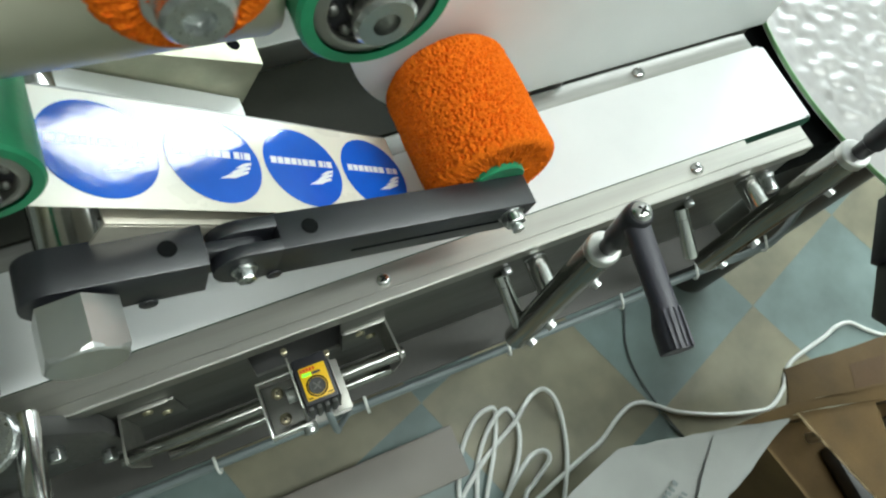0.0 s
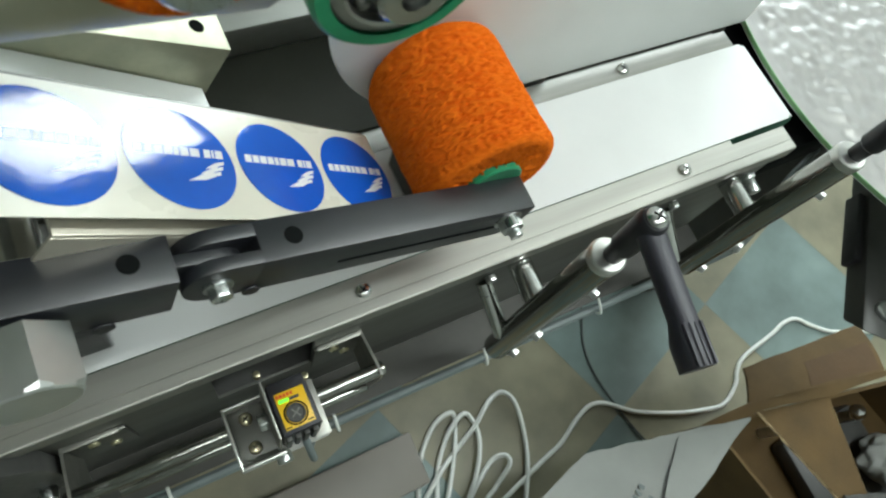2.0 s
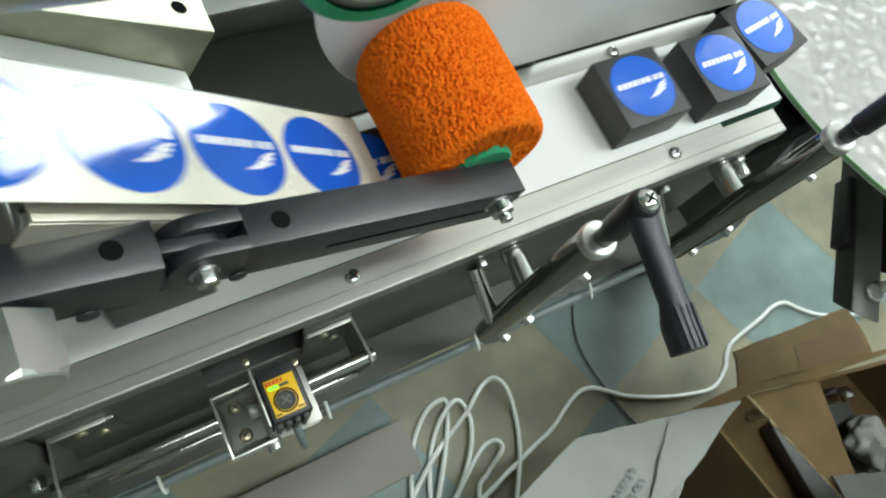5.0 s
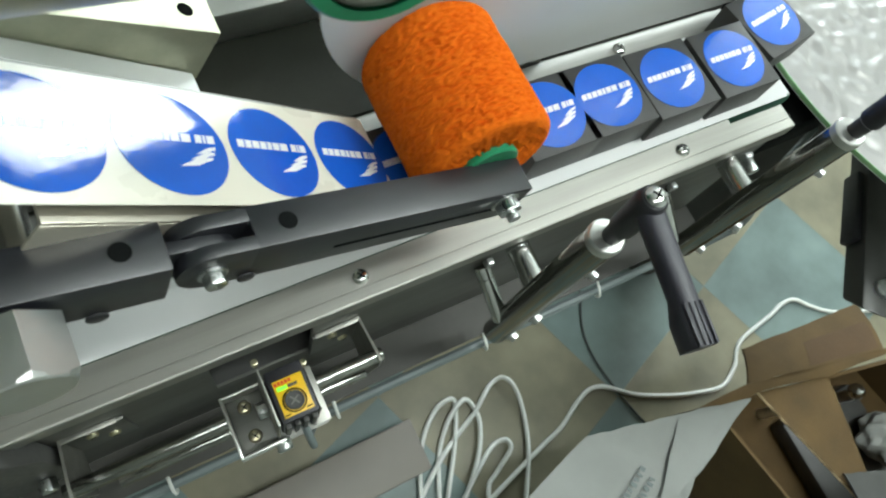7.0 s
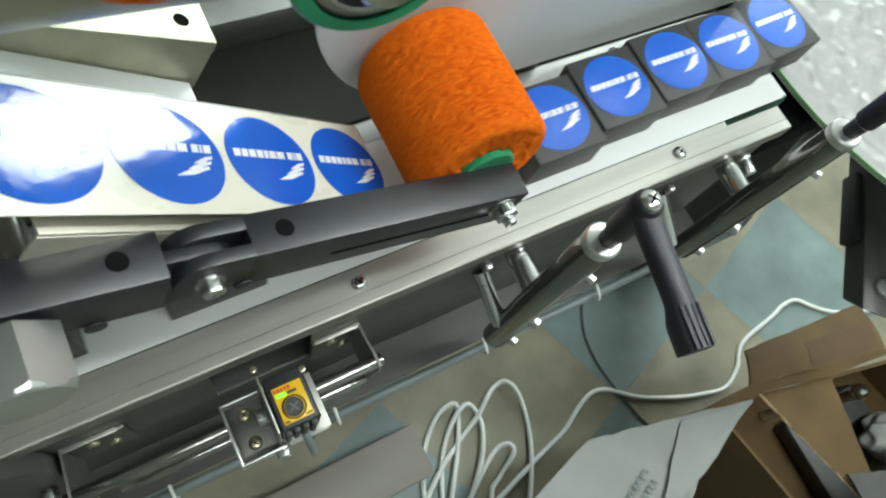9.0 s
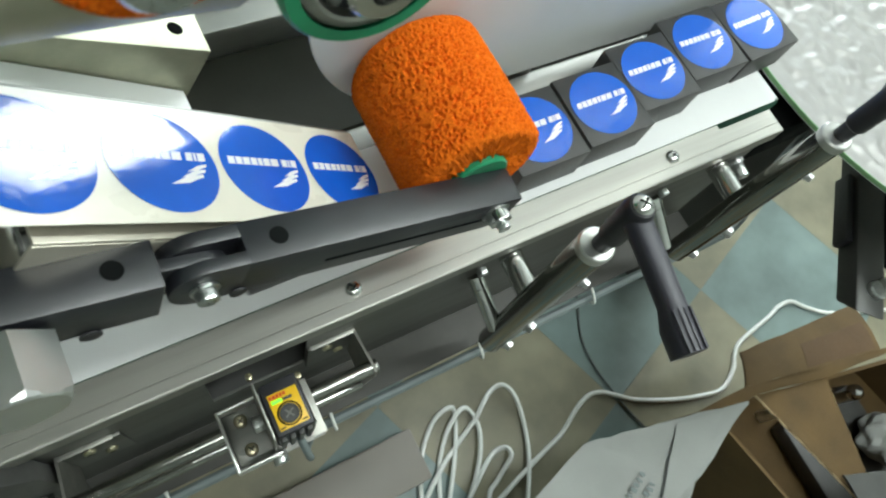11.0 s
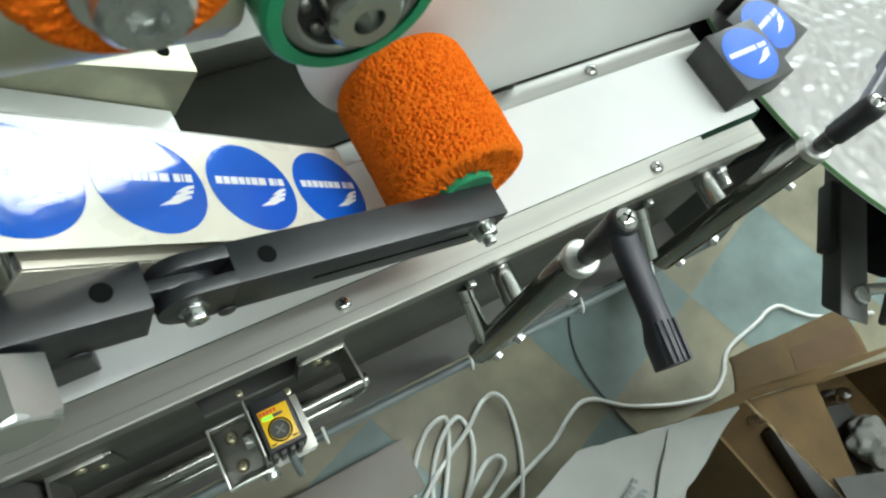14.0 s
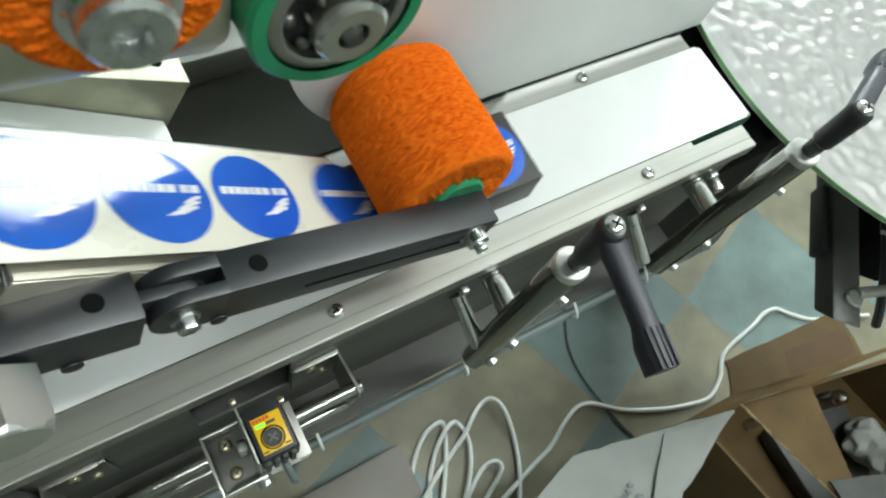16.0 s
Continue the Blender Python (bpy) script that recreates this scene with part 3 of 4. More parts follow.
# ---- side posts with clamping levers ----
def lever_handle(parent, x, y, z, yaw):
    """An adjustable clamping lever: hub upright at (x, y), grip reaching out along yaw."""
    m = pose(x, y, z, 0, 0, yaw)
    part("lever_stem", turned(lathe([(-0.0205, 0.0056), (-0.009, 0.0060), (-0.007, 0.0076), (0.014, 0.0080), (0.022, 0.0084), (0.026, 0.0078), (0.0275, 0.0066), (0.0275, 0.0)], (0, 0, 0), (0, 0, 1), 28), m), RUBBER, parent)
    bm = bmesh.new()
    rings = []
    for k in range(15):
        u = k / 14
        cx = 0.004 + 0.0690 * u
        w = 0.0068 - 0.0010 * u + (0.0016 if u > 0.68 else 0) * min(1, (u - 0.68) * 8) if u > 0.68 else 0.0068 - 0.0010 * u
        hh = 0.0062 + 0.0004 * u + (0.0022 * min(1, (u - 0.66) * 10) if u > 0.66 else 0)
        cz = 0.0185 - 0.002 * u - (0.0022 * min(1, (u - 0.66) * 10) if u > 0.66 else 0)
        ring = []
        for i in range(16):
            a = 2 * math.pi * i / 16
            sx, sz = math.cos(a), math.sin(a)
            ring.append(bm.verts.new((cx + 0.004 * sx * sx * 0, w * math.copysign(abs(sx) ** 0.6, sx), cz + hh * math.copysign(abs(sz) ** 0.6, sz))))
        rings.append(ring)
    for a, b in zip(rings, rings[1:]):
        for i in range(16):
            bm.faces.new((a[i], a[(i + 1) % 16], b[(i + 1) % 16], b[i]))
    bm.faces.new(rings[0]), bm.faces.new(rings[-1])
    grip = part("lever_grip", turned(bm, m), GRIP, parent, "black plastic lever grip", 50)
    for k in (-1.5, -0.5, 0.5, 1.5):
        part("grip_ridge", turned(box(0.052, 0.0727, k * 0.0031 - 0.0007, k * 0.0031 + 0.0007, 0.0215, 0.0240, 0.0003), m), GRIP, grip)
    pan_screw(m @ Vector((0, 0, 0.0272)), (0, 0, 1), 0.0058, parent, CHROME, "lever_screw")


def clamp_post(x, yaw, wide, thin):
    """wide and thin: where the two stand-offs leave the side plate, along x."""
    p = hung("clamp_post", "stainless upright post with a black clamping lever", "post", "clamp posts")
    y, top = 0.039, 0.838
    foot = Vector((x - 0.006, y, 0.643))
    part("post", lathe([(0, 0.0100), (0.0006, 0.0105), (0.194, 0.0105), (0.1955, 0.0102)], foot, (x, y, top)), POST, p)
    part("collar", lathe([(0, 0.0106), (0.003, 0.0110), (0.0065, 0.0110), (0.0075, 0.0100), (0.0075, 0.0)], (x, y, top - 0.006), (x, y, 1), 36), ALU, p, "bright aluminium end cap")
    part("standoff", lathe([(0, 0.0090), (0.003, 0.0090), (0.0034, 0.0086), (0.0038, 0.0090), (0.0400, 0.0090)], (wide, 0.079, 0.728), (wide - 0.002, y, 0.728), 28), CHROME, p)
    part("standoff", lathe([(0, 0.0062), (0.010, 0.0062), (0.0104, 0.0056), (0.0108, 0.0062), (0.050, 0.0062)], (thin, 0.079, 0.712), (thin + 0.009, y, 0.676), 24), CHROME, p)
    part("plate_screw", hexagon((thin + 0.002, 0.0785, 0.722), (thin + 0.002, 0.0735, 0.722), 0.0078, 0.0006), ZINC, p)
    for z, r in ((0.654, 0.0040), (0.704, 0.0044), (0.797, 0.0030)):
        a = Vector((x - 0.006 + 0.006 * (z - 0.643) / 0.195 + 0.006, y - 0.0088, z))
        part("washer", lathe([(0, r * 1.35), (0.0008, r * 1.35)], a, a + Vector((0.0018, -0.0046, 0)), 20), HEX_STEEL, p)
        part("screw", hexagon(a, a + Vector((0.0018, -0.0046, 0)), r * 1.9, 0.0005), HEX_STEEL, p)
    lever_handle(p, x + 0.002, y - 0.001, 0.860, yaw)
    return p


# ---- sensor on its rods ----
def sensor_mount():
    s = hung("sensor_mount", "bent steel brackets and rods holding the sensor", "bracket")
    for x in (-0.088, 0.066):
        part("bracket_plate", box(x, x + 0.034, 0.0765, 0.0788, 0.662, 0.710, 0.0005), STEEL_DARK, s)
    part("bracket_flange", prism([(0.079, 0.711), (0.050, 0.720), (0.044, 0.720), (0.043, 0.708), (0.048, 0.656), (0.079, 0.664)], 0.0985, 0.1002, "x"), STEEL, s)
    part("bracket_flange", prism([(0.079, 0.711), (0.050, 0.720), (0.044, 0.720), (0.043, 0.708), (0.048, 0.656), (0.079, 0.664)], -0.0902, -0.0885, "x"), STEEL, s)
    part("bracket_lip", box(0.068, 0.0995, 0.0755, 0.0788, 0.7105, 0.7118, 0.0004), STEEL, s)
    part("bracket_lip", box(-0.0895, -0.058, 0.0755, 0.0788, 0.7105, 0.7118, 0.0004), STEEL, s)
    part("rod", rod((-0.0935, 0.0485, 0.715), (0.103, 0.0485, 0.715), 0.0048, 24, 0.0006), POST, s)
    part("rod", rod((-0.0735, 0.0485, 0.668), (0.096, 0.0485, 0.668), 0.0042, 24, 0.0006), POST, s)
    for x in (-0.074, 0.080):
        for z in (0.700, 0.682):
            pan_screw((x + (0.700 - z) * 0.5, 0.0765, z), (0, -1, 0), 0.0036, s, BRASSY)
    # tray that carries the sensor
    t = hung("sensor", "black photoelectric sensor with a yellow face", "sensor")
    # tray floor in the darker steel, toned for its dark reflection
    part("tray", box(0.000, 0.0535, 0.0215, 0.058, 0.7270, 0.7284, 0.0005), STEEL_DARK, t)
    for y0, y1 in ((0.0210, 0.0228), (0.0568, 0.0586)):
        part("tray_side", box(0.000, 0.0265, y0, y1, 0.7284, 0.7420, 0.0007), ALU, t)
    part("tray_side", box(-0.0006, 0.0012, 0.0210, 0.0586, 0.7284, 0.7420, 0.0007), ALU, t)
    part("tray_wing", box(0.0440, 0.0540, 0.0215, 0.0560, 0.7400, 0.7416, 0.0005), STEEL, t, "bright bent edge of the tray")
    part("upright_bracket", box(0.0226, 0.0240, 0.0240, 0.0562, 0.7285, 0.790, 0.0005), STEEL, t)
    part("upright_bracket", box(0.0462, 0.0474, 0.0250, 0.0500, 0.7410, 0.782, 0.0005), STEEL, t)
    part("body", box(0.0250, 0.0455, 0.0240, 0.0530, 0.748, 0.7890, 0.0014), RUBBER, t)
    face = part("face", box(0.0274, 0.0434, 0.0264, 0.0464, 0.7891, 0.7897, 0.0003), YELLOW, t, "yellow face with a dial")
    cx, cy = 0.0352, 0.0336
    part("dial_ring", lathe([(0, 0.0064), (0.0004, 0.0063), (0.0004, 0.0057), (0, 0.0056)], (cx, cy, 0.7897), (cx, cy, 1), 32, False), DARK, face)
    part("dial", lathe([(0, 0.0052), (0.0014, 0.0050), (0.0014, 0.0042), (0.0009, 0.0038), (0.0009, 0)], (cx, cy, 0.7897), (cx, cy, 1), 28), CAST, face)
    for turn in (35, 125):
        part("dial_slot", turned(box(-0.0030, 0.0030, -0.0004, 0.0004, 0.0009, 0.0011), pose(cx, cy, 0.7897, 0, 0, turn)), STEEL_DARK, face)
    part("print", joined(*[box(0.0280 + k * 0.0019, 0.0294 + k * 0.0019, 0.0436, 0.0454, 0.7898, 0.7900) for k in range(5)]), RED, face)
    part("indicator", box(0.0288, 0.0338, 0.0409, 0.0424, 0.7898, 0.7901), LED_GREEN, face, "lit green indicator")
    part("indicator", box(0.0345, 0.0396, 0.0409, 0.0424, 0.7898, 0.7901), CAST, face)
    part("lower_print", joined(box(0.0280, 0.0308, 0.0272, 0.0279, 0.7898, 0.7900), box(0.0396, 0.0428, 0.0274, 0.0281, 0.7898, 0.7900)), DARK, face)
    for k in range(4):
        part("lens_rib", box(0.0262 + 0.0048 * k, 0.0292 + 0.0048 * k, 0.0215, 0.0241, 0.756, 0.785, 0.0006), CAST, t)
    for a in ((0.0235, 0.0600, 0.785), (0.0465, 0.0500, 0.785)):
        part("screw", lathe([(0, 0.0019), (0.003, 0.0019), (0.0034, 0.0012), (0.0034, 0)], a, Vector(a) + Vector((0, 0.2, 1)), 16), BRASSY, t)
    for y in (0.032, 0.050):
        pan_screw((0.011, y, 0.7284), (0, 0, 1), 0.0040, t, BRASSY)
    part("clamp_nut", hexagon((0.0225, 0.041, 0.752), (0.0165, 0.041, 0.752), 0.0085, 0.0006), ZINC, t)
    part("tray_bolt", rod((0.024, 0.0235, 0.733), (0.024, 0.0165, 0.733), 0.0046, 20, 0.0008), ZINC, t)
    part("lead", tube_along([(0.037, 0.027, 0.756), (0.038, 0.018, 0.748), (0.040, 0.013, 0.725), (0.046, 0.026, 0.640), (0.060, 0.040, 0.594)], 0.0023), CABLE_GREY, t, "grey sensor lead")


def plate_stub():
    b = hung("stub_bolt", "short zinc bolt standing out of the side plate", "bolt")
    part("shank", rod((0.458, 0.079, 0.7165), (0.456, 0.062, 0.7165), 0.0055, 20, 0.0008), ZINC, b)
    part("nut", hexagon((0.458, 0.0785, 0.7165), (0.4575, 0.0745, 0.7165), 0.013, 0.0006), ZINC, b)


def side_wiring():
    h = hung("wiring_hose", "grey cable tied along the conveyor", "cable")
    part("hose", tube_along([(-0.75, 0.041, 0.592), (-0.2, 0.041, 0.592), (0.15, 0.041, 0.590), (0.42, 0.040, 0.588), (0.50, 0.038, 0.588), (0.56, 0.045, 0.575), (0.66, 0.085, 0.56), (0.74, 0.11, 0.56)], 0.0040), CABLE_GREY, h)
    for x in (-0.19, -0.055, 0.075, 0.215, 0.34, 0.43, 0.52):
        part("cable_tie", tube_along([(x, 0.046, 0.604), (x, 0.036, 0.598), (x + 0.001, 0.034, 0.590), (x + 0.001, 0.040, 0.584)], 0.0014, 4, 6), CABLE, h)


def left_clamp():
    c = hung("cross_clamp", "bright cross rod with a clamp ring and bolted bracket", "clamp")
    part("cross_rod", rod((-0.124, -0.10, 0.790), (-0.116, 0.0775, 0.790), 0.0072, 28, 0.0008), CHROME, c)
    part("cross_rod", rod((-0.130, 0.090, 0.800), (-0.126, 0.16, 0.800), 0.0085, 28, 0.0008), CHROME, c)
    part("clamp_ring", lathe([(0, 0.0075), (0, 0.018), (0.006, 0.018), (0.0068, 0.0172), (0.0068, 0.0078), (0, 0.0075)], (-0.134, 0.066, 0.799), (-0.134, 0.066, 1), 40), ZINC, c)
    part("ring_core", rod((-0.134, 0.066, 0.797), (-0.134, 0.066, 0.803), 0.0074), DARK, c)
    part("bracket", prism([(-0.175, 0.785), (-0.118, 0.785), (-0.094, 0.735), (-0.094, 0.660), (-0.175, 0.660)], 0.066, 0.0785, "y", 0.002), CAST, c, "blue-grey cast bracket")
    for x, z in ((-0.122, 0.735), (-0.108, 0.680)):
        part("bolt", hexagon((x, 0.066, z), (x, 0.058, z), 0.009, 0.0008), ZINC, c)


# ---- rotary table ----
DISC_C = Vector((0.828, 0.13, 0.755))


def rotary_table():
    r = 0.320
    base = hung("table_stand", "dark column and arm under the round table", "stand")
    part("column", rod((0.828, 0.13, 0.0), (0.828, 0.13, 0.735), 0.045, 32), CAST, base)
    m = Matrix.Translation((0.534, -0.083, 0.66)) @ pose(0, 0, 0, 0, 0, 45)
    beam = box(0.0, 0.33, -0.030, 0.0, -0.027, 0.0)
    for vert in beam.verts:
        if vert.co.x < 0.1 and vert.co.z < -0.01:
            vert.co.x = 0.020
    part("arm", turned(bevelled(beam, 0.0025, 2), m), CAST, base)
    part("arm_foot", turned(box(0.30, 0.46, -0.040, 0.012, -0.10, 0.02, 0.004), m), CAST, base)
    part("side_box", turned(box(0.075, 0.155, 0.0005, 0.009, -0.024, -0.004, 0.002), m), RUBBER, base)
    part("clamp_bolt", lathe([(0, 0.009), (0.004, 0.009), (0.0055, 0.0075), (0.0055, 0)], m @ Vector((0.028, -0.020, 0)), m @ Vector((0.028, -0.020, 1)), 20), ZINC, base)
    part("cross_pin", rod(m @ Vector((0.034, -0.022, 0.004)), m @ Vector((0.075, -0.11, 0.004)), 0.0055, 20), STEEL, base)
    part("lead", tube_along([m @ Vector(p) for p in ((0.30, -0.045, 0.01), (0.20, -0.052, 0.004), (0.11, -0.060, 0.0), (0.060, -0.072, -0.02), (0.05, -0.10, -0.06))], 0.0048), RUBBER, base, "black motor lead")
    part("tie_tape", tube_along([m @ Vector(p) for p in ((0.115, -0.050, 0.004), (0.112, -0.058, 0.008), (0.112, -0.068, 0.006), (0.114, -0.075, -0.004))], 0.0022, 5, 8), CABLE, base)
    part("motor", turned(box(0.13, 0.30, -0.14, -0.075, -0.10, -0.01, 0.006), m), DARK, base)
    t = hung("rotary_table", "round white dimpled turntable with a thin green rim", "turntable", at=DISC_C)
    bm = bmesh.new()
    rings, na = [], 560
    for k in range(120):
        q = (r - 0.001) * (1 - (k / 120) ** 1.15)
        ring = []
        for i in range(na):
            x, y = q * math.cos(2 * math.pi * i / na), q * math.sin(2 * math.pi * i / na)
            z = 0.0026 * noise.noise((x * 95, y * 95, 0.3)) + 0.0006 * noise.noise((x * 210, y * 210, 4.2))
            ring.append(bm.verts.new((x, y, z * min(1, max(0, (r - 0.003 - q) / 0.015)))))
        rings.append(ring)
    for p, s in zip(rings, rings[1:]):
        for i in range(na):
            bm.faces.new((p[i], p[(i + 1) % na], s[(i + 1) % na], s[i]))
    bm.faces.new(rings[-1])
    part("dimpled_sheet", bm, DISC_TOP, t, "dimpled white sheet", 180)
    part("plate", lathe([(-0.0075, r - 0.02), (-0.0050, r - 0.0002), (-0.0042, r - 0.0002), (-0.0042, 0.0)], (0, 0, 0), (0, 0, 1), 160), PANEL, t)
    part("rim", lathe([(-0.0040, r + 0.0001), (-0.0005, r + 0.0003), (0.0003, r), (0.0003, r - 0.0006), (-0.001, r - 0.0007)], (0, 0, 0), (0, 0, 1), 240, False), GREEN_LINE, t)
    return t


# ---- floor things ----
def carton():
    c = hung("carton", "open brown cardboard carton with torn flaps", "carton")
    A, u, v, h = Vector((0.576, -0.1425, 0)), Vector((0.978, -0.210, 0)), Vector((0.210, -0.978, 0)), 0.313
    long, wide, w = 0.57, 0.42, 0.005

    def slab(points, mat, label="", thick=0.004, name="flap", parent=None, sag=0.0):
        """A card of the given outline, with a little sag and torn unevenness along its rim."""
        q = [Vector(p) for p in points]
        nrm = (q[1] - q[0]).cross(q[2] - q[0]).normalized() * thick
        k = len(q)
        rim = []
        for i in range(k):
            a, b = q[i], q[(i + 1) % k]
            n = max(1, int((b - a).length / 0.012))
            rim += [a.lerp(b, s / n) + Vector((noise.noise(a.lerp(b, s / n) * 90), noise.noise(a.lerp(b, s / n) * 90 + Vector((7, 0, 0))), 0)) * 0.0016 for s in range(n)]
        mid = sum(q, Vector()) / k - Vector((0, 0, sag))
        bm = bmesh.new()
        lo, hi = [bm.verts.new(p) for p in rim], [bm.verts.new(p + nrm) for p in rim]
        ml, mh = bm.verts.new(mid), bm.verts.new(mid + nrm)
        n = len(rim)
        for i in range(n):
            bm.faces.new((lo[i], lo[(i + 1) % n], hi[(i + 1) % n], hi[i]))
            bm.faces.new((ml, lo[(i + 1) % n], lo[i]))
            bm.faces.new((mh, hi[i], hi[(i + 1) % n]))
        return part(name, bm, mat, parent or c, label)

    def wall(a, b, z0=0.006, z1=h):
        d = (b - a).normalized().cross(Vector((0, 0, 1))) * w
        bm = bmesh.new()
        ring = [a, b, b + d, a + d]
        lo, hi = [bm.verts.new(p + Vector((0, 0, z0))) for p in ring], [bm.verts.new(p + Vector((0, 0, z1))) for p in ring]
        bm.faces.new(lo), bm.faces.new(hi)
        for i in range(4):
            bm.faces.new((lo[i], lo[(i + 1) % 4], hi[(i + 1) % 4], hi[i]))
        part("side", bm, CARD, c)
    B, C, D = A + u * long, A + u * long + v * wide, A + v * wide
    part("bottom", prism([(p.x, p.y) for p in (A, B, C, D)], 0.001, 0.006, "z"), CARD, c)
    wall(A, B), wall(B, C), wall(C, D), wall(D, A)
    up = Vector((0, 0, 1))
    g = slab([(0.636, -0.157, 0.319), (0.595, -0.147, 0.318), (0.556, -0.137, 0.316), (0.392, -0.0985, 0.300), (0.265, -0.135, 0.296), (0.30, -0.30, 0.296), (0.455, -0.262, 0.302), (0.480, -0.2235, 0.308), (0.503, -0.207, 0.310), (0.547, -0.1925, 0.313), (0.596, -0.1703, 0.316)], CARD_WHITE, "grey printed flap with a torn edge", sag=0.004)
    for row in range(2):
        for k in range(8):
            part("print", turned(box(-0.0022, 0.0012 + 0.001 * ((k * 5 + row) % 3), -0.0045 + 0.0015 * (k % 2), 0.0045, 0, 0.0006), pose(0.388 + 0.0075 * k + 0.006 * row, -0.192 + 0.0034 * k - 0.016 * row, 0.3072, 0, 0, 25 + 9 * ((k + row) % 3))), CABLE_GREY, g)
    slab([(0.425, -0.225, 0.3075), (0.495, -0.208, 0.313), (0.590, -0.152, 0.320), (0.520, -0.135, 0.3145)], CARD_WHITE, "clear tape over the flap", thick=0.0003, name="tape", parent=g)
    corner = [Vector(p) for p in ((0.644, -0.1405, 0.3165), (0.888, -0.1935, 0.3165), (0.928, -0.122, 0.285), (0.690, -0.0985, 0.290))]

    def sheet(name, u0, u1, v0, v1, lift, thick, mat, parent, label=""):
        """A piece of the outer flap, which bows a little."""
        bm = bmesh.new()
        n = 14
        layers = []
        for dz in (lift, lift + thick):
            rows = []
            for i in range(n + 1):
                row = []
                for j in range(n + 1):
                    s, t = u0 + (u1 - u0) * i / n, v0 + (v1 - v0) * j / n
                    p = corner[0].lerp(corner[1], s).lerp(corner[3].lerp(corner[2], s), t)
                    wob = noise.noise(p * 70) * 0.0015 if i in (0, n) or j in (0, n) else 0
                    row.append(bm.verts.new(p + Vector((wob, wob, dz + 0.004 * math.sin(math.pi * t) + 0.003 * noise.noise(p * 14)))))
                rows.append(row)
            layers.append(rows)
            for i in range(n):
                for j in range(n):
                    bm.faces.new((rows[i][j], rows[i + 1][j], rows[i + 1][j + 1], rows[i][j + 1]))
        lo, hi = layers
        ring = [(i, 0) for i in range(n)] + [(n, j) for j in range(n)] + [(i, n) for i in range(n, 0, -1)] + [(0, j) for j in range(n, 0, -1)]
        for (i, j), (k, m) in zip(ring, ring[1:] + ring[:1]):
            bm.faces.new((lo[i][j], lo[k][m], hi[k][m], hi[i][j]))
        return part(name, bm, mat, parent, label)
    n = sheet("flap", 0, 1, 0, 1, 0, 0.004, CARD, c, "outer brown flap folded outwards")
    ledge = [(0.556, -0.1355), (0.600, -0.1370), (0.644, -0.1402), (0.770, -0.1675), (0.888, -0.1930), (1.120, -0.2430), (1.120, -0.2640), (0.930, -0.2085), (0.830, -0.1930), (0.7755, -0.1870), (0.700, -0.1665), (0.6535, -0.1567), (0.632, -0.1561), (0.590, -0.1470)]
    part("fold", prism(ledge, 0.3158, 0.3195, "z", 0.0008), CARD, n, "creased fold along the flap")
    sheet("tape", 0.44, 0.965, 0.05, 0.62, 0.0043, 0.0004, TAPE, n, "brown tape")
    apex = Vector((0.6535, -0.1567, 0.3135))
    inner = slab([apex, Vector((0.7755, -0.187, 0.3135)), Vector((0.762, -0.250, 0.3115)), Vector((0.7476, -0.3168, 0.308)), Vector((0.750, -0.40, 0.306)), Vector((0.729, -0.40, 0.306)), Vector((0.690, -0.277, 0.3105))], CARD, "inner brown flap with a torn pale edge", thick=-0.003, sag=0.003)
    part("torn_rim", tube_along([apex.lerp(Vector((0.729, -0.40, 0.306)), k / 24) + Vector((0.0022 * noise.noise((k * 0.9, 0, 0)), 0, 0.001)) for k in range(25)], 0.0022, 3, 6), CARD_EDGE, inner)
    slab([(0.703, -0.303, 0.318), (0.803, -0.343, 0.318), (0.98, -0.41, 0.318), (0.95, -0.56, 0.318), (0.66, -0.50, 0.318), (0.70, -0.36, 0.318)], CAST, "dark board lying over the carton's edge", name="board")
    b = hung("bulb", "clear lamp bulb with a bright cap", "bulb", at=(0.905, -0.254, 0.205))
    part("cap", lathe([(0, 0.006), (0.004, 0.012), (0.014, 0.013), (0.02, 0.010), (0.022, 0)], (0, 0, 0), (-0.3, 0.5, 1), 24), CHROME, b)
    part("stem", rod((-0.035, 0.01, -0.197), (0, 0, 0), 0.009, 20), ALU, b)
    bag = hung("plastic_bag", "crumpled clear plastic bag in the carton", "bag", at=(1.015, -0.375, 0.085))
    bm = bmesh.new()
    bmesh.ops.create_icosphere(bm, subdivisions=4, radius=0.044)
    for v in bm.verts:
        v.co = v.co * (1 + 0.5 * noise.noise(v.co * 22) + 0.25 * noise.noise(v.co * 50))
        v.co.z *= 0.8
    part("film", bm, CARD_WHITE, bag, "", 20)
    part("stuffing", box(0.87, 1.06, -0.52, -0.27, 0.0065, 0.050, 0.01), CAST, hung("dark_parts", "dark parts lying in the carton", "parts"))


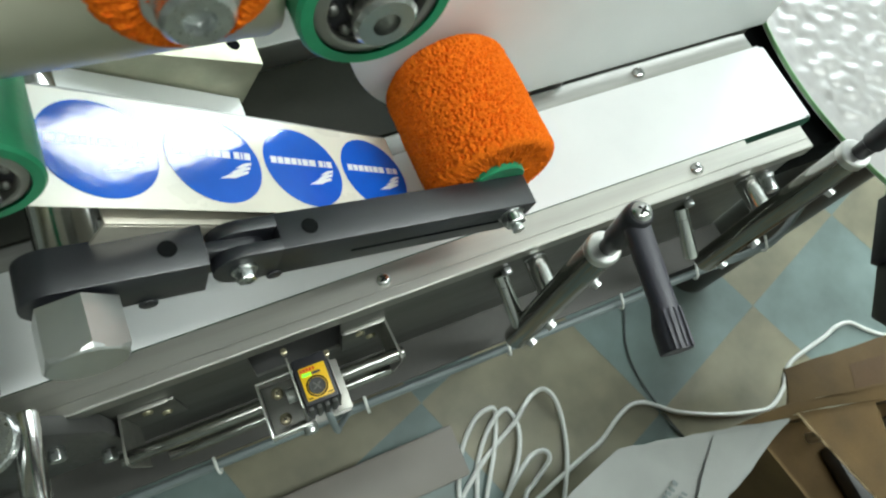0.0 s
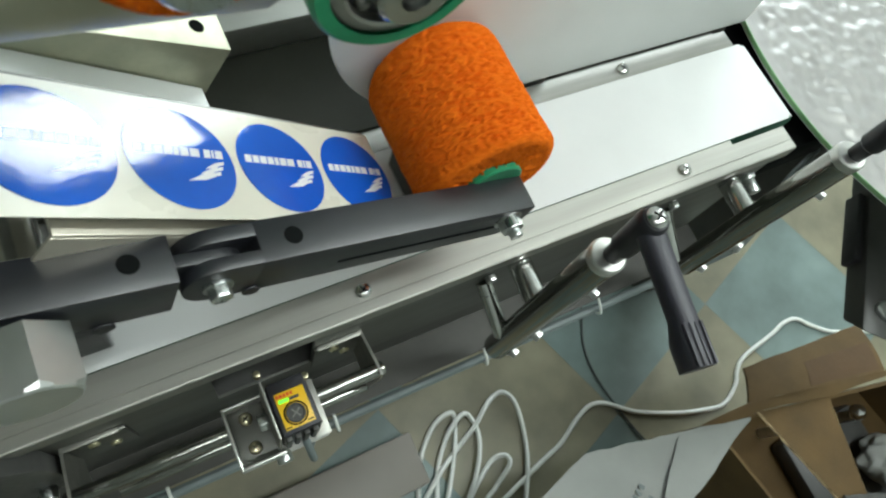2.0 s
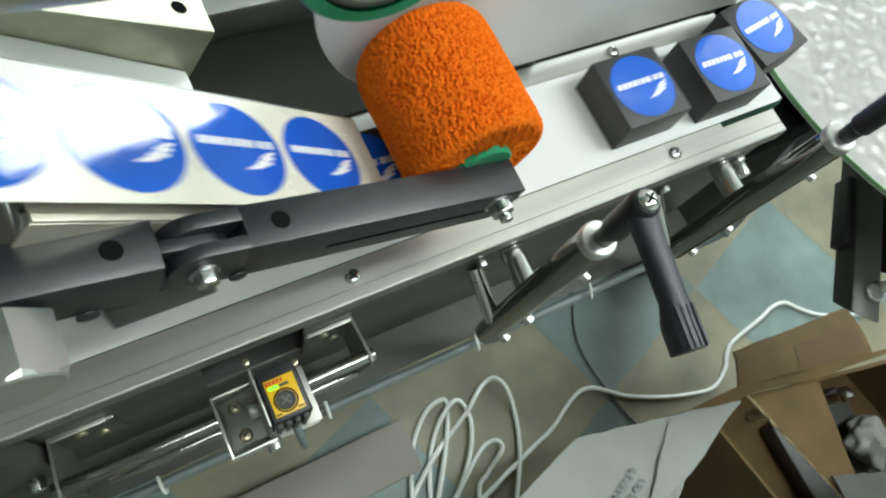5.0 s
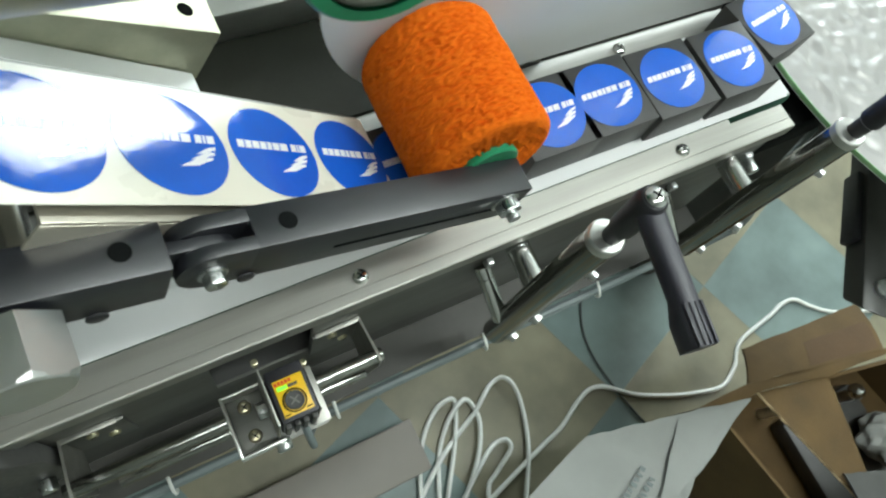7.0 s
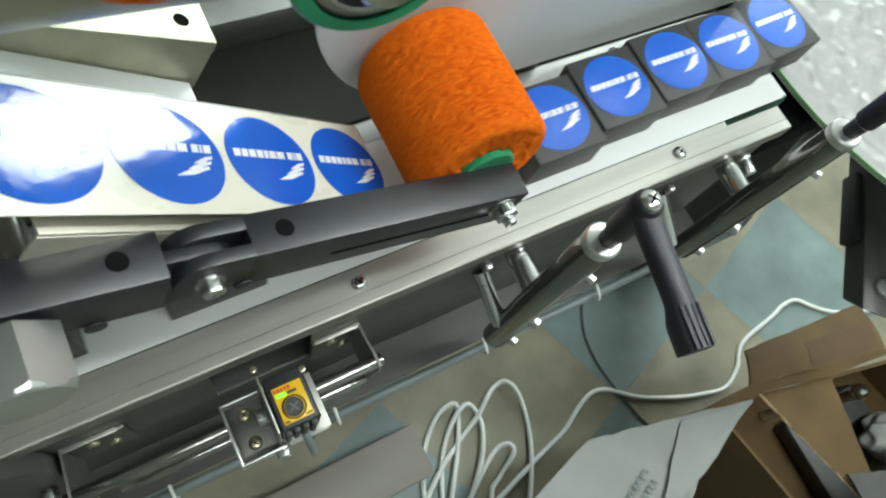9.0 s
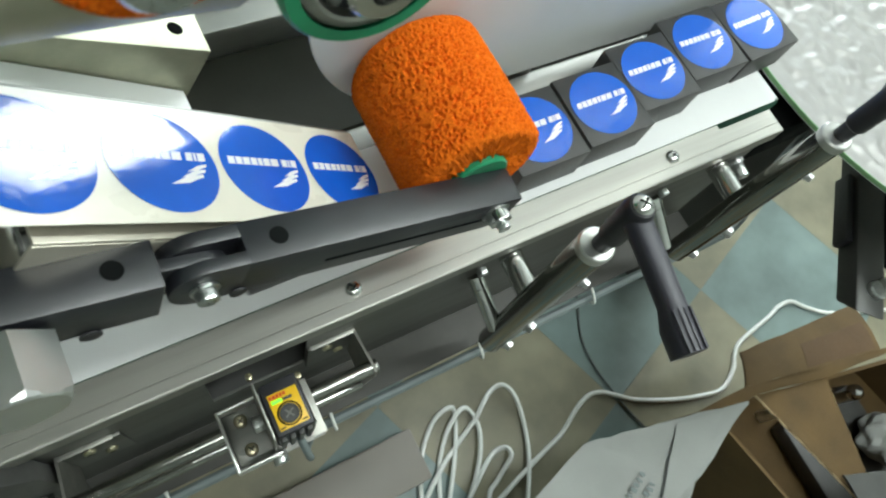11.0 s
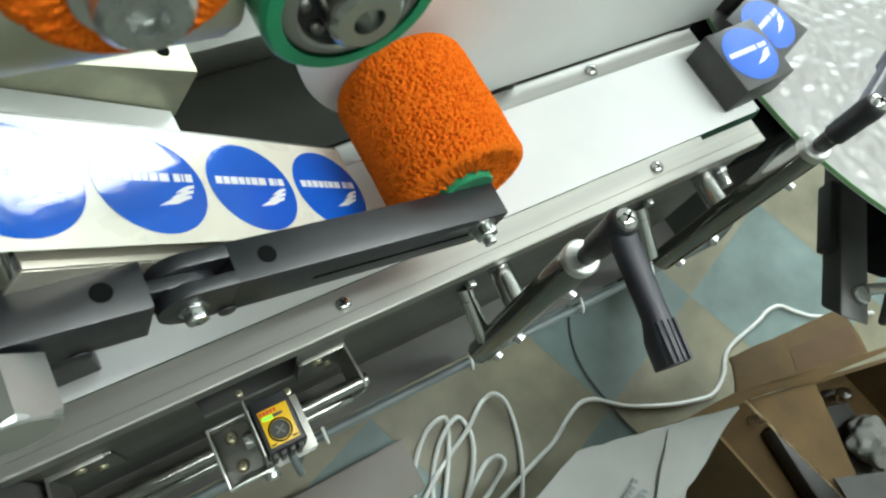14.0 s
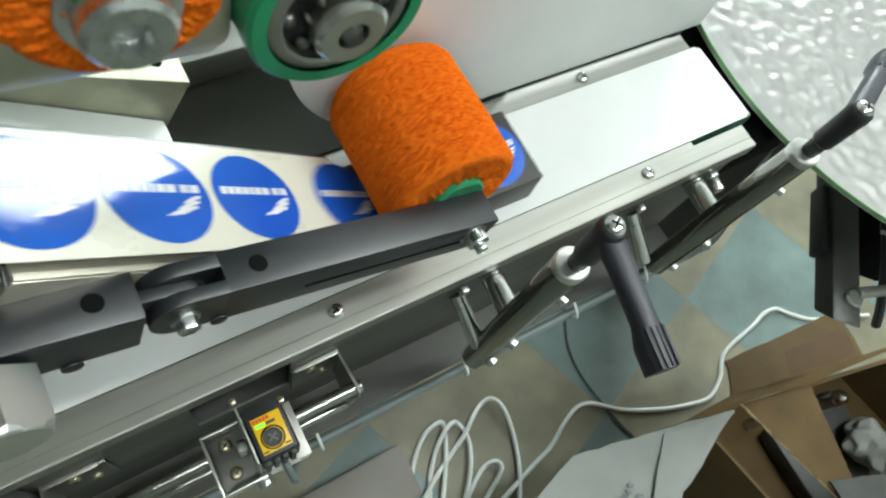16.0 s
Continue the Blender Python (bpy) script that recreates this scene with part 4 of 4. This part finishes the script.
def floor_cable():
    c = hung("power_cable", "white mains cable coiled on the floor", "cable")
    z = 0.0045
    pts = [(1.30, -0.20), (1.17, -0.150), (1.1232, -0.117), (1.096, -0.0897), (1.06, -0.0855), (1.0238, -0.0937), (0.9335, -0.1075), (0.900, -0.125), (0.8804, -0.1458), (0.8339, -0.1668), (0.785, -0.158), (0.7299, -0.1398), (0.660, -0.107), (0.625, -0.080), (0.602, -0.0635), (0.575, -0.0585), (0.540, -0.0700), (0.494, -0.0929), (0.455, -0.1030), (0.408, -0.1149), (0.36, -0.128), (0.30, -0.15), (0.22, -0.20), (0.16, -0.19), (0.16, -0.14), (0.22, -0.083), (0.27, -0.047), (0.31, -0.027), (0.3603, -0.0027), (0.387, 0.016), (0.412, 0.0285), (0.4346, 0.0295), (0.4450, 0.006), (0.4415, -0.0400), (0.4177, -0.0987), (0.3756, -0.1616), (0.34, -0.21), (0.26, -0.22), (0.22, -0.17), (0.26, -0.06), (0.30, -0.005), (0.34, 0.022), (0.36, 0.018), (0.36, -0.02), (0.33, -0.07), (0.27, -0.13), (0.22, -0.16), (0.20, -0.13), (0.24, -0.03), (0.29, 0.025), (0.33, 0.035), (0.33, 0.012), (0.30, -0.04), (0.25, -0.11), (0.23, -0.15), (0.28, -0.118), (0.33, -0.083), (0.365, -0.066), (0.388, -0.068), (0.387, -0.085), (0.350, -0.108), (0.318, -0.133), (0.29, -0.25), (0.2, -0.4)]
    part("sheath", tube_along([(x, y, z + (0.009 * ((k * 7) % 3) / 2 if k > 18 else 0)) for k, (x, y) in enumerate(pts)], 0.0042), CABLE, c)
    w = hung("thin_wire", "thin dark wire lying on the floor", "wire")
    part("sheath", tube_along([(0.70, 0.21, 0.003), (0.658, 0.109, 0.003), (0.628, 0.050, 0.003), (0.618, 0.0, 0.003), (0.623, -0.057, 0.003), (0.644, -0.149, 0.003), (0.70, -0.3, 0.003)], 0.0018), CABLE_DARK, w)
    b = hung("foot_beam", "brown-grey steel foot of the machine stand", "foot")
    part("beam", box(-0.55, 0.243, -0.052, 0.034, 0.0, 0.05, 0.003), BEAM, b)


# ---- carried blocks ----
def carried_block():
    b = hung("labelled_block", "small dark grey block with a blue round label", "block", "blocks on the conveyor")
    part("body", box(-0.0282, 0.0282, -0.0284, 0.0284, 0.0, 0.030, 0.0007), BLOCK, b)
    return b


conveyor()
machine_bed()
feed_block()
web()
press_arm()
ROLLER = foam_roller("press_roller", "orange open-pored foam press roller", AXLE, 0.1037, 0.1866, 0.0418, 0.0185, 0.0050, 0.0100)
upper_works()
clamp_post(0.2165, -100.5, 0.2215, 0.1965)
clamp_post(0.4185, 22, 0.4270, 0.3690)
sensor_mount()
plate_stub()
side_wiring()
left_clamp()
TABLE = rotary_table()
carton()
floor_cable()
tiles()


# ---- what moves ----
# when each block reaches the peel edge, and its way after that: seconds, x, y, turn in degrees
ENTRY_X, LANE = 0.137, 0.139
WAYS = [
    [(1.74, .137, .139, 0), (2.0, .180, .139, 0), (2.2, .213, .139, 0), (2.5, .269, .139, 0), (3.0, .363, .139, 0), (3.5, .442, .137, 0), (3.7, .474, .139, 2), (3.9, .480, .146, 7), (4.2, .481, .153, 10), (6.3, .482, .154, 10), (7.05, .483, .157, 10), (7.2, .492, .166, 16), (7.35, .512, .190, 40)],
    [(2.92, .137, .139, 0), (3.2, .190, .139, 0), (3.5, .250, .138, 0), (3.7, .284, .139, 0), (4.2, .382, .138, 0), (4.45, .424, .136, 0), (6.3, .424, .134, 0), (7.05, .426, .135, 0), (7.3, .446, .138, 0), (7.4, .458, .136, 0), (7.5, .475, .137, 2), (7.6, .484, .144, 6), (7.7, .485, .156, 7), (8.5, .487, .157, 7), (8.6, .494, .170, 14), (8.7, .512, .190, 40)],
    [(3.90, .137, .139, 0), (4.2, .186, .139, 0), (4.6, .250, .139, 0), (5.2, .364, .137, 0), (6.3, .364, .136, 0), (7.05, .365, .136, 0), (7.3, .384, .139, 0), (7.4, .400, .139, 0), (7.5, .413, .138, 0), (7.6, .421, .141, 0), (7.7, .420, .154, 0), (8.5, .419, .156, 0), (8.8, .460, .152, 0), (9.0, .492, .153, 2), (9.2, .515, .160, 8), (9.4, .530, .185, 30)],
    [(5.08, .137, .139, 0), (5.5, .215, .139, 0), (6.0, .306, .139, 0), (6.3, .307, .139, 0), (7.05, .308, .139, 0), (7.3, .325, .139, 0), (7.4, .344, .139, 0), (7.5, .357, .140, 0), (7.6, .366, .142, 0), (7.7, .365, .152, 0), (8.5, .365, .154, 0), (9.0, .436, .149, 0), (9.2, .464, .149, 0), (9.5, .510, .158, 5), (9.75, .530, .185, 30)],
    [(5.75, .137, .139, 0), (6.15, .235, .139, 0), (6.3, .255, .139, 0), (7.0, .258, .139, 0), (7.3, .268, .139, 0), (7.4, .285, .141, 0), (7.5, .301, .142, 0), (7.6, .308, .143, 0), (7.7, .308, .149, 0), (8.5, .308, .152, 0), (9.0, .382, .149, 0), (9.2, .411, .150, 0), (9.6, .468, .156, 0), (10.2, .479, .158, 3), (11.3, .482, .159, 3), (12.3, .482, .159, 3), (12.5, .501, .160, 7), (12.7, .522, .176, 20), (12.85, .540, .200, 35)],
    [(6.93, .137, .139, 0), (7.3, .198, .139, 0), (7.5, .243, .139, 0), (7.8, .254, .141, 0), (8.5, .258, .142, 0), (9.0, .323, .145, 0), (9.2, .352, .147, 0), (9.7, .420, .156, 0), (11.3, .424, .158, 0), (12.3, .424, .158, 0), (12.5, .450, .156, 0), (12.8, .501, .156, 5), (13.0, .536, .167, 18), (13.15, .548, .195, 35)],
    [(8.38, .137, .139, 0), (8.75, .208, .139, 0), (9.0, .264, .138, 0), (9.2, .296, .138, 0), (9.6, .362, .146, 0), (11.3, .367, .149, 0), (12.3, .368, .149, 0), (12.5, .394, .148, 0), (12.8, .446, .147, 0), (13.0, .486, .149, 2), (13.2, .515, .159, 14), (13.4, .537, .172, 28), (13.55, .550, .200, 38)],
    [(9.65, .137, .139, 0), (10.0, .215, .139, 0), (10.5, .308, .138, 0), (11.3, .313, .138, 0), (12.3, .314, .138, 0), (12.5, .338, .138, 0), (12.8, .394, .138, 0), (13.0, .433, .139, 0), (13.2, .463, .139, 0), (13.4, .492, .139, 3), (13.6, .520, .156, 18), (13.8, .541, .172, 30), (13.95, .552, .200, 38)],
    [(10.35, .137, .139, 0), (10.75, .228, .138, 0), (11.0, .254, .136, 0), (11.3, .261, .136, 0), (12.3, .262, .136, 0), (12.5, .279, .138, 0), (12.8, .337, .138, 0), (13.0, .374, .139, 0), (13.2, .402, .138, 0), (13.4, .436, .138, 0), (13.6, .472, .138, 0), (13.8, .502, .140, 4), (14.0, .527, .160, 20), (14.2, .546, .182, 30), (14.35, .556, .206, 38)],
    [(11.25, .137, .139, 0), (11.45, .182, .139, 0), (12.3, .196, .139, 0), (12.5, .221, .139, 0), (12.8, .277, .140, 0), (13.0, .314, .139, 0), (13.2, .346, .139, 0), (13.4, .380, .139, 0), (13.6, .418, .138, 0), (13.8, .454, .137, 0), (14.0, .483, .139, 2), (14.2, .505, .142, 10), (14.4, .518, .158, 32), (14.6, .525, .165, 44), (14.8, .531, .169, 50), (15.0, .535, .175, 54), (15.2, .546, .186, 62), (15.35, .556, .206, 70)],
    [(15.52, .137, .139, 0), (15.75, .183, .139, 0), (16.0, .235, .139, 0)],
    [(16.02, .137, .139, 0)],
]
TURN_RATE = 0.5
STEP_ENDS = [1.86, 2.98, 3.98, 5.1, 5.85, 6.98, 8.45, 9.7, 10.4, 11.39, 15.58, 16.21]


def block_rows(i):
    way = WAYS[i]
    t0 = way[0][0]
    rows = [(0.0, pose(-0.20 - 0.155 * (i + 1), LANE, BELT_Z))]
    if t0 > 0.8:
        x0 = -0.20 - 0.155 * (i + 1)
        for f in (0.5, 0.9):
            rows.append((t0 * f, pose(x0 + (ENTRY_X - x0) * f, LANE, BELT_Z)))
    for t, x, y, a in way:
        z = BELT_Z if x < 0.499 else (0.7565 if x > 0.515 else BELT_Z - 0.0045 * (x - 0.499) / 0.016)
        rows.append((t, pose(x, y, z, 0, 0, a)))
    t, x, y, a = way[-1]
    if t > 15.9:
        return rows if t >= 16 else rows + [(16.0, rows[-1][1])]
    # carried round by the turntable
    rho, phi = 0.285, math.asin((y - DISC_C.y) / 0.285)
    s = t
    while s < 16.0:
        s = min(16.0, s + 0.4)
        f = phi + TURN_RATE * (s - t)
        rows.append((s, pose(DISC_C.x - rho * math.cos(f), DISC_C.y + rho * math.sin(f), 0.7565, 0, 0, a - math.degrees(f - phi))))
    return rows


def at_time(rows, t):
    for (ta, a), (tb, b) in zip(rows, rows[1:]):
        if ta <= t <= tb:
            return a.lerp(b, (t - ta) / max(1e-6, tb - ta))
    return rows[-1][1]


def motions():
    first = carried_block()
    blocks = [first] + [copy_thing(first, Matrix()) for _ in WAYS[1:]]
    ways = [block_rows(i) for i in range(len(WAYS))]
    for b, rows in zip(blocks, ways):
        walk(b, rows)
    # labels ride the web one step for each block, then go on with their block
    lab = round_label()
    labels = [lab] + [copy_thing(lab, Matrix()) for _ in range(len(WAYS) + 3)]
    lift = Matrix.Translation((0, 0, 0.0002))
    for i, ob in enumerate(labels):
        s = 0.1885 - PITCH * i
        rows = [(0.0, web_pose(s) @ lift)]
        for k, end in enumerate(STEP_ENDS):
            rows.append((end - 0.27, web_pose(s) @ lift))
            if k == i:
                on = ways[i]
                for n, (u, m) in enumerate(on):
                    if abs(u - WAYS[i][0][0]) < 1e-6:
                        on = on[n:]
                        break
                rows.append((min(16.0, on[0][0] - 0.03), web_pose(s + 0.022) @ lift))
                rows += [(u, m @ Matrix.Translation((0, 0, 0.0303))) for u, m in on if u < 16.01]
                break
            s += PITCH
            if end > 16.0:
                s -= PITCH * 0.86
            rows.append((min(end, 16.0), web_pose(s) @ lift))
        if rows[-1][0] < 16.0:
            rows.append((16.0, rows[-1][1]))
        walk(ob, rows)
    # the foam roller turns while a block passes below it
    turns = [(0, 0), (1.72, 0), (2.3, .11), (2.85, .11), (3.45, .22), (3.85, .22), (4.45, .33), (5.0, .33), (5.5, .42), (5.75, .42), (6.2, .49), (6.9, .49), (7.5, .58), (8.4, .58), (9.1, .70), (9.6, .70), (10.05, .79), (10.35, .79), (10.8, .88), (11.15, .88), (11.5, .93), (12.3, .93), (12.9, 1.04), (15.45, 1.04), (16.0, 1.14)]
    rows = []
    for (ta, a), (tb, b) in zip(turns, turns[1:]):
        n = max(1, math.ceil((b - a) / 0.03))
        rows += [(ta + (tb - ta) * k / n, a + (b - a) * k / n) for k in range(n)]
    rows.append(turns[-1])
    walk(ROLLER, [(t, pose(AXLE.x, 0, AXLE.z, 0, -math.degrees(s / 0.0418), 0)) for t, s in rows])
    walk(TABLE, [(k, pose(*DISC_C, 0, 0, -math.degrees(TURN_RATE * k))) for k in range(17)])


motions()
